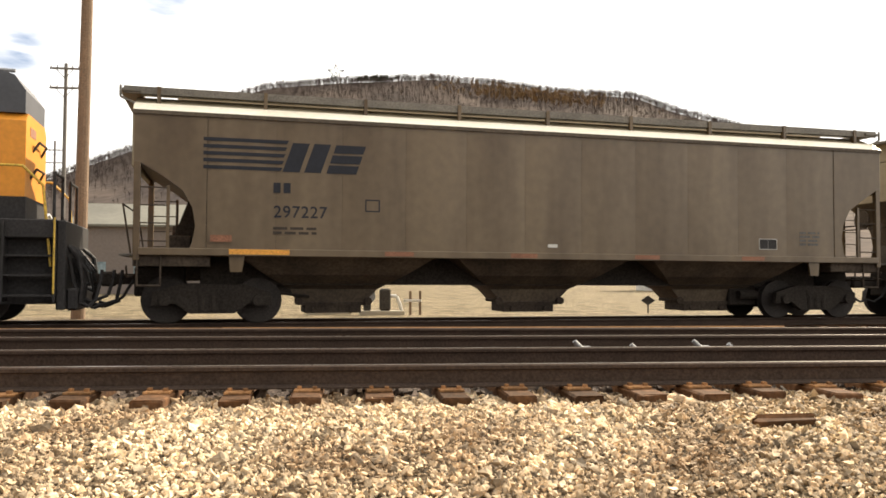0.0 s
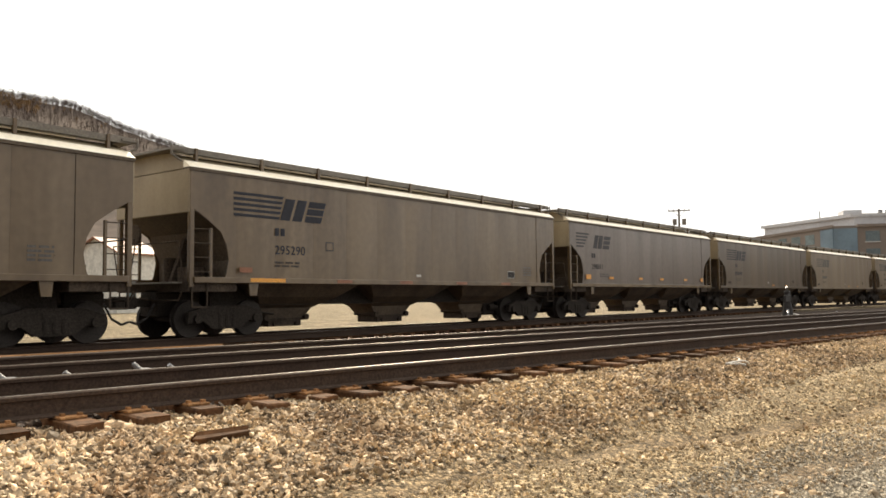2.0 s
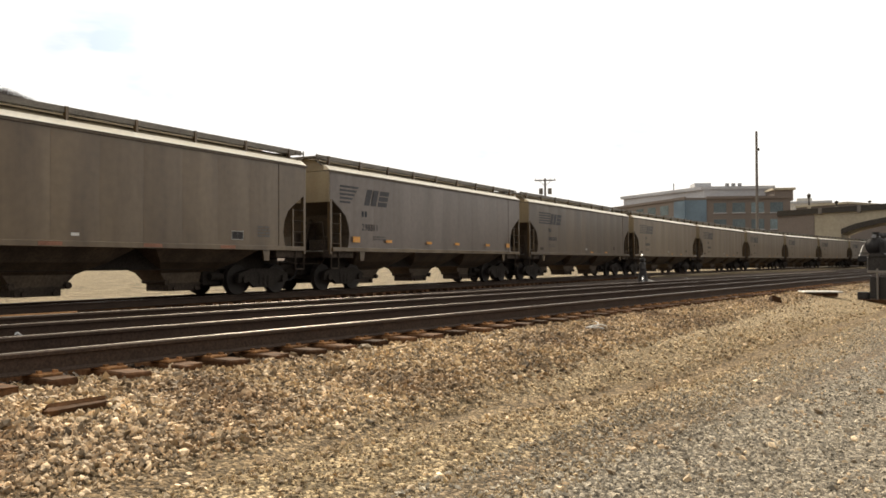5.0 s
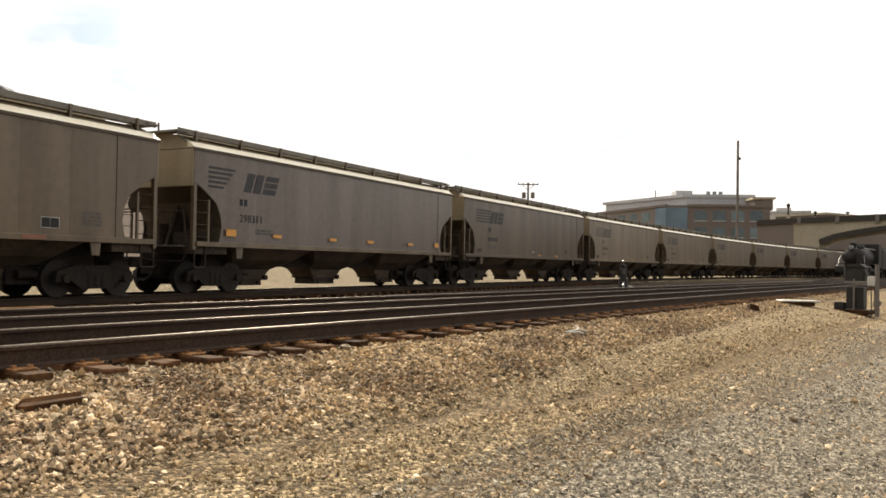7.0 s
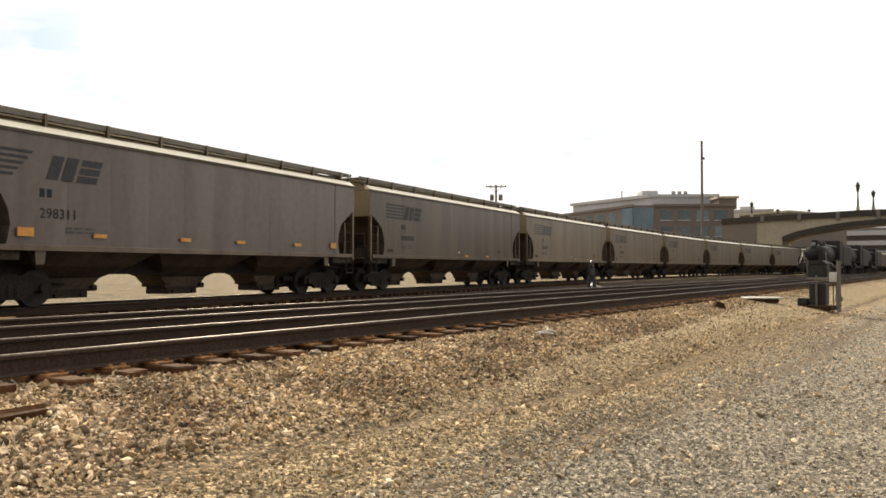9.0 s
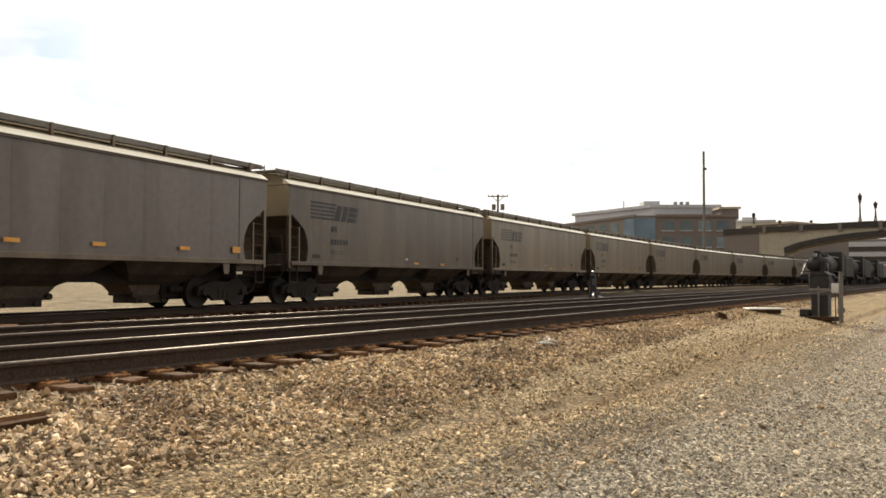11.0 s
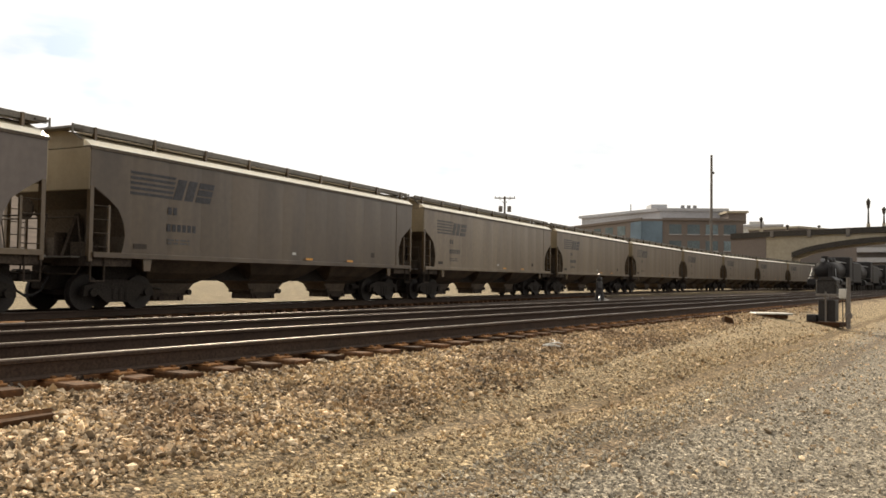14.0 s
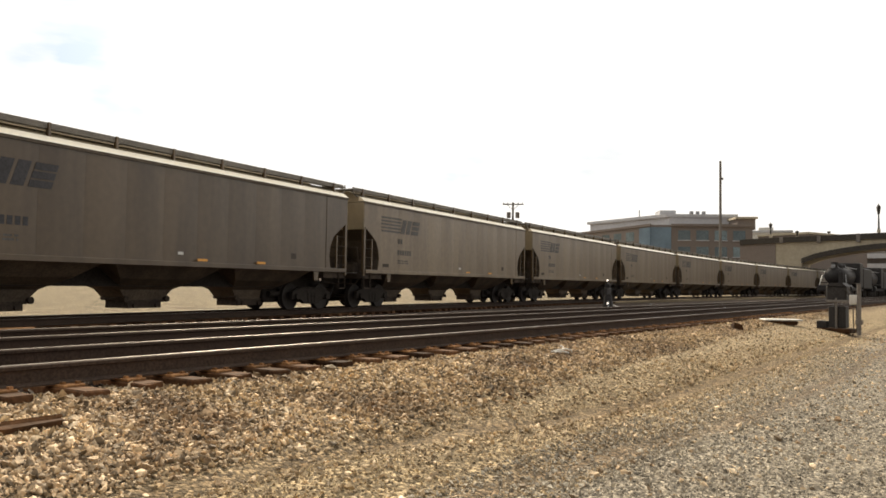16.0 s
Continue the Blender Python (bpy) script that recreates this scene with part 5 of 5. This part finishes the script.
for (x, y, w) in ((4.45, 8.75, 0.22), (3.3, 8.7, 0.20), (2.75, 9.2, 0.12), (4.2, 9.2, 0.12), (33.5, 8.7, 0.9), (36.0, 12.6, 0.9)):
    bm = box(B(), -w / 2, w / 2, -0.05, 0.05, 0, 0.13, 0.02)
    rod(bm, (-w / 2, 0, 0.1), (-w / 2 - 0.09, 0, 0.19), 0.035, 0.025, 8)
    tagged(part("rail_clamp", bm, M_STEEL), "pale worn metal clamp lying between the rails", "rail clamp", group="clamps between the rails").matrix_basis = pose(x, y, 0.68, 0, 0, random.uniform(-8, 8))
for k, (x0, x1, y0, y1) in enumerate(((-2.0, 7.6, 13.3, 13.5), (0.3, 5.2, 13.75, 13.95), (-12, 0.6, 13.0, 13.2))):
    me = rail_mesh("loose_rail", [(x0 + (x1 - x0) * i / 4, y0 + (y1 - y0) * i / 4) for i in range(5)], 0.0)
    me.materials[0], me.materials[1] = M_PLATE, M_PLATE
    zz = float(ground_z((x0 + x1) / 2, y0)) + 0.185
    tagged(new("loose_rail", me), "loose rusty rail lying on the ballast", "rail", group="loose rails").location.z = zz
plank = B()
for k, (x0, x1, y0, y1, z1) in enumerate(((-0.24, 0.23, -0.07, -0.01, 0.030), (-0.20, 0.25, -0.012, 0.045, 0.045), (-0.16, 0.12, 0.043, 0.085, 0.022))):
    box(plank, x0, x1, y0, y1, -0.06, z1, 0.008)
for v in plank.verts:
    v.co += Vector((random.uniform(-0.03, 0.03), random.uniform(-0.006, 0.006), random.uniform(-0.014, 0.008)))
tagged(part("tie_scrap", plank, M_TIE), "split and weathered piece of old wooden tie on the ballast", "wood scrap").matrix_basis = pose(3.0, 5.35, float(ground_z(3.0, 5.35)) + 0.02, 6, 0, 4)


# ---- ties with plates and spikes ----
TIE_H = 0.17


def tie_mesh(k):
    bm = box(B(), -0.115, 0.115, -1.22, 1.22, -TIE_H, 0, 0.012)
    for v in bm.verts:
        v.co += Vector((random.uniform(-0.008, 0.008), random.uniform(-0.02, 0.02), random.uniform(-0.004, 0.004)))
    return mesh_of("tie", bm, M_TIE)


def plate_mesh():
    bm = box(B(), -0.10, 0.10, -0.19, 0.17, 0, 0.02, 0.004)
    for x, y in ((-0.06, -0.115), (0.06, 0.115), (0.06, -0.14), (-0.06, 0.14)):
        box(bm, x - 0.016, x + 0.016, y - 0.02, y + 0.02, 0.018, 0.042)
    return mesh_of("tie_plate", bm, M_PLATE)


TIES, PLATE = [tie_mesh(k) for k in range(5)], plate_mesh()


def lay_tie(parent, x, y, top, turn, plates):
    t = new("tie", random.choice(TIES))
    t.parent = parent
    t.matrix_basis = pose(x, y, top, 0, 0, turn + random.uniform(-1.5, 1.5)) @ Matrix.Translation((0, random.uniform(-0.06, 0.06), random.uniform(-0.008, 0.004)))
    if plates:
        for sg in (-1, 1):
            p = new("tie_plate", PLATE)
            p.parent = t
            p.matrix_basis = Matrix.Translation((0, sg * GAUGE - t.matrix_basis.translation.y + y, 0.0))


x = -9.0
while x < 92:
    lay_tie(track_1, x, TRACK1, RAIL1 - 0.195, 0, x < 34)
    x += 0.54 + random.uniform(-0.05, 0.05)
x = -12.0
while x < 60:
    lay_tie(track_2, x, TRACK2, RAIL2 - 0.19, 0, False)
    x += 0.56 + random.uniform(-0.04, 0.04)
s = -18.0
while s < 60:
    x, y = on_line(s)
    x2, y2 = on_line(s + 0.5)
    lay_tie(track_3, x, y, RAIL3 - 0.19, math.degrees(math.atan2(y2 - y, x2 - x)), False)
    s += 0.58


# ---- loose stone ----
def stone_field(name, label, mat, x0, x1, y0, y1, per_m2, size, seed, faces, keep=None, lift=0.25):
    rng = np.random.default_rng(seed)
    n = int((x1 - x0) * (y1 - y0) * per_m2)
    x, y = rng.uniform(x0, x1, n), rng.uniform(y0, y1, n)
    if keep is not None:
        ok = keep(x, y, rng)
        x, y = x[ok], y[ok]
        n = len(x)
    sz = size * rng.lognormal(0, 0.27, n) * 0.5
    z = ground_z(x, y) + sz * lift
    bm = B()
    if faces == 20:
        bmesh.ops.create_icosphere(bm, subdivisions=1, radius=1)
    else:
        for p in ((1, 0, 0), (-1, 0, 0), (0, 1, 0), (0, -1, 0), (0, 0, 1), (0, 0, -1)):
            bm.verts.new(p)
        bmesh.ops.convex_hull(bm, input=bm.verts[:])
    base = np.array([v.co[:] for v in bm.verts])
    bm.verts.index_update()
    tri = np.array([[v.index for v in f.verts] for f in bm.faces])
    bm.free()
    nv = len(base)
    shapes = base[None] * rng.uniform(0.30, 1.50, (40, nv, 1))
    pick = rng.integers(0, 40, n)
    stretch = rng.uniform(0.48, 1.6, (n, 1, 3))
    v = shapes[pick] * stretch * sz[:, None, None]
    q = rng.normal(size=(n, 4))
    q /= np.linalg.norm(q, axis=1)[:, None]
    w, a, b, c = q.T
    R = np.stack([1 - 2 * (b * b + c * c), 2 * (a * b - c * w), 2 * (a * c + b * w), 2 * (a * b + c * w), 1 - 2 * (a * a + c * c), 2 * (b * c - a * w), 2 * (a * c - b * w), 2 * (b * c + a * w), 1 - 2 * (a * a + b * b)], -1).reshape(n, 3, 3)
    v = np.einsum("nij,nkj->nki", R, v) + np.stack([x, y, z], -1)[:, None]
    f = tri[None] + (np.arange(n) * nv)[:, None, None]
    me = bpy.data.meshes.new(name)
    me.vertices.add(n * nv)
    me.vertices.foreach_set("co", v.ravel().astype(np.float32))
    nf = n * len(tri)
    me.loops.add(nf * 3)
    me.loops.foreach_set("vertex_index", f.ravel().astype(np.int32))
    me.polygons.add(nf)
    me.polygons.foreach_set("loop_start", np.arange(nf, dtype=np.int32) * 3)
    me.update(calc_edges=True)
    me.validate()
    me.shade_flat()
    me.materials.append(mat)
    tagged(new(name, me), label, "gravel", kind="stuff")


def thin(x, y, rng):
    """Fewer stones towards the lot and far along the track."""
    k = np.clip((y - 3.75 - 0.052 * np.clip(x, 0, 24)) / 0.55, 0.05, 1) * np.clip(1.25 - x / 30, 0.3, 1)
    return rng.uniform(0, 1, len(x)) < k


def pale_share(x, y):
    """The share of pale stone: less of it farther along the bank and up towards the ties, where stones are browned for
    shade.
    """
    return np.clip(1.0 - (x - 2.0) / 6 - 0.45 * np.clip(y - 4.8, 0, 2) * np.clip((x - 0.5) / 3, 0, 1), 0.2, 1)


def pale(x, y, rng):
    return thin(x, y, rng) & (rng.uniform(0, 1, len(x)) < pale_share(x, y))


def darker(x, y, rng):
    return thin(x, y, rng) & (rng.uniform(0, 1, len(x)) > pale_share(x, y))


stone_field("ballast", "sharp pale and brown ballast stones beside the track", M_STONE, -5.5, 34, 3.4, 6.05, 800, 0.033, 3, 20, pale)
# the browner fields below hold the bank's shade in their colour
stone_field("stained_ballast", "ballast stones farther along the bank, browned for the shade on it", M_BROWNSTONE, 0, 36, 3.4, 6.05, 800, 0.035, 23, 20, darker)
stone_field("ballast_chips", "small angular chips among the ballast stones", M_STONE, -5.5, 30, 3.4, 6.05, 900, 0.027, 13, 8, pale)
stone_field("stained_chips", "small chips among the ballast stones, browned for the shade there", M_BROWNSTONE, 0, 30, 3.4, 6.05, 700, 0.028, 33, 8, darker)
stone_field("shoulder_ballast", "ballast stones packed between the tie ends", M_STONE, -6, 4.5, 5.9, 6.6, 620, 0.038, 4, 20, None, 0.25)
stone_field("shoulder_stained", "stones packed between the tie ends, browned for the shade there", M_BROWNSTONE, 3, 40, 5.9, 6.6, 480, 0.040, 24, 20, None, 0.2)
stone_field("crib_ballast", "oil-dark ballast between the rails", M_DIRTYSTONE, -5, 26, 6.6, 9.9, 90, 0.06, 5, 20, None, 0.3)
stone_field("lot_gravel", "small grey gravel of the lot", M_GRIT, 1.0, 22, -2.5, 3.1, 1150, 0.022, 6, 8, lambda x, y, r: r.uniform(0, 1, len(x)) < np.clip(1.4 - x / 10, 0.16, 1))
stone_field("coarse_gravel", "scattered coarser stones on the lot", M_STONE, 0.5, 30, -2.0, 3.8, 26, 0.034, 7, 20)
stone_field("dirt_pebbles", "small tan pebbles in the dirt strip", M_TAN, -1.0, 22, 2.4, 4.3, 700, 0.019, 8, 8, lambda x, y, r: r.uniform(0, 1, len(x)) < np.clip(1.3 - x / 20, 0.2, 1))


def dry_grass():
    rng = np.random.default_rng(9)
    vs, fs = [], []
    for k in range(9000):
        x, y = rng.uniform(-1, 26), rng.normal(3.5, 0.55)
        if noise.noise(Vector((x * 0.6, y * 0.9, 5))) < 0.05:
            continue
        z, a, h = float(ground_z(x, y)), rng.uniform(0, 6.28), rng.uniform(0.015, 0.06)
        dx, dy, l = 0.003 * math.cos(a), 0.003 * math.sin(a), rng.normal(0, 0.03, 2)
        i = len(vs)
        vs.extend([(x - dx, y - dy, z), (x + dx, y + dy, z), (x + l[0], y + l[1], z + h)])
        fs.append((i, i + 1, i + 2))
    me = bpy.data.meshes.new("dry_grass")
    me.from_pydata(vs, [], fs)
    me.materials.append(M_STRAW)
    tagged(new("dry_grass", me), "thin dry straw-coloured grass in the dirt", "grass", kind="stuff")


dry_grass()


# ---- what moves ----
# seconds, metres that the train has rolled
ROLLED = [(0, 0), (0.5, 1.28), (1, 2.58), (1.5, 3.91), (2, 5.19), (2.5, 6.38), (3, 7.59), (3.5, 8.86), (4, 10.17), (4.5, 11.48), (5, 12.80), (6.25, 16.2),
          (7.5, 19.66), (8, 21.05), (8.5, 22.45), (9, 23.85), (10.25, 27.3), (11.5, 30.79), (12, 32.19), (12.5, 33.60), (13, 35.01), (13.5, 36.42),
          (14, 37.84), (14.5, 39.26), (15, 40.69), (15.5, 42.09), (16, 43.47)]


def rolled(t):
    return float(np.interp(t, [r[0] for r in ROLLED], [r[1] for r in ROLLED]))


def motions():
    for (a, b), car in zip(ENDS, cars):
        walk(car, [(t, line_pose((a + b) / 2 - d, (b - a) / 2 - 1.45)) for t, d in ROLLED])
    walk(loco, [(t, line_pose(ENDS[0][0] - 10.95 - d)) for t, d in ROLLED])
    steps = [k * 0.2 for k in range(81)]
    for car in cars[:6] + [loco]:
        for o in [o for o in car.children_recursive if o.name.split(".")[0] == "wheelset"]:
            x, y, z = o.location
            walk(o, [(t, pose(x, y, z, 0, -math.degrees(rolled(t) / z), 0)) for t in steps])


motions()
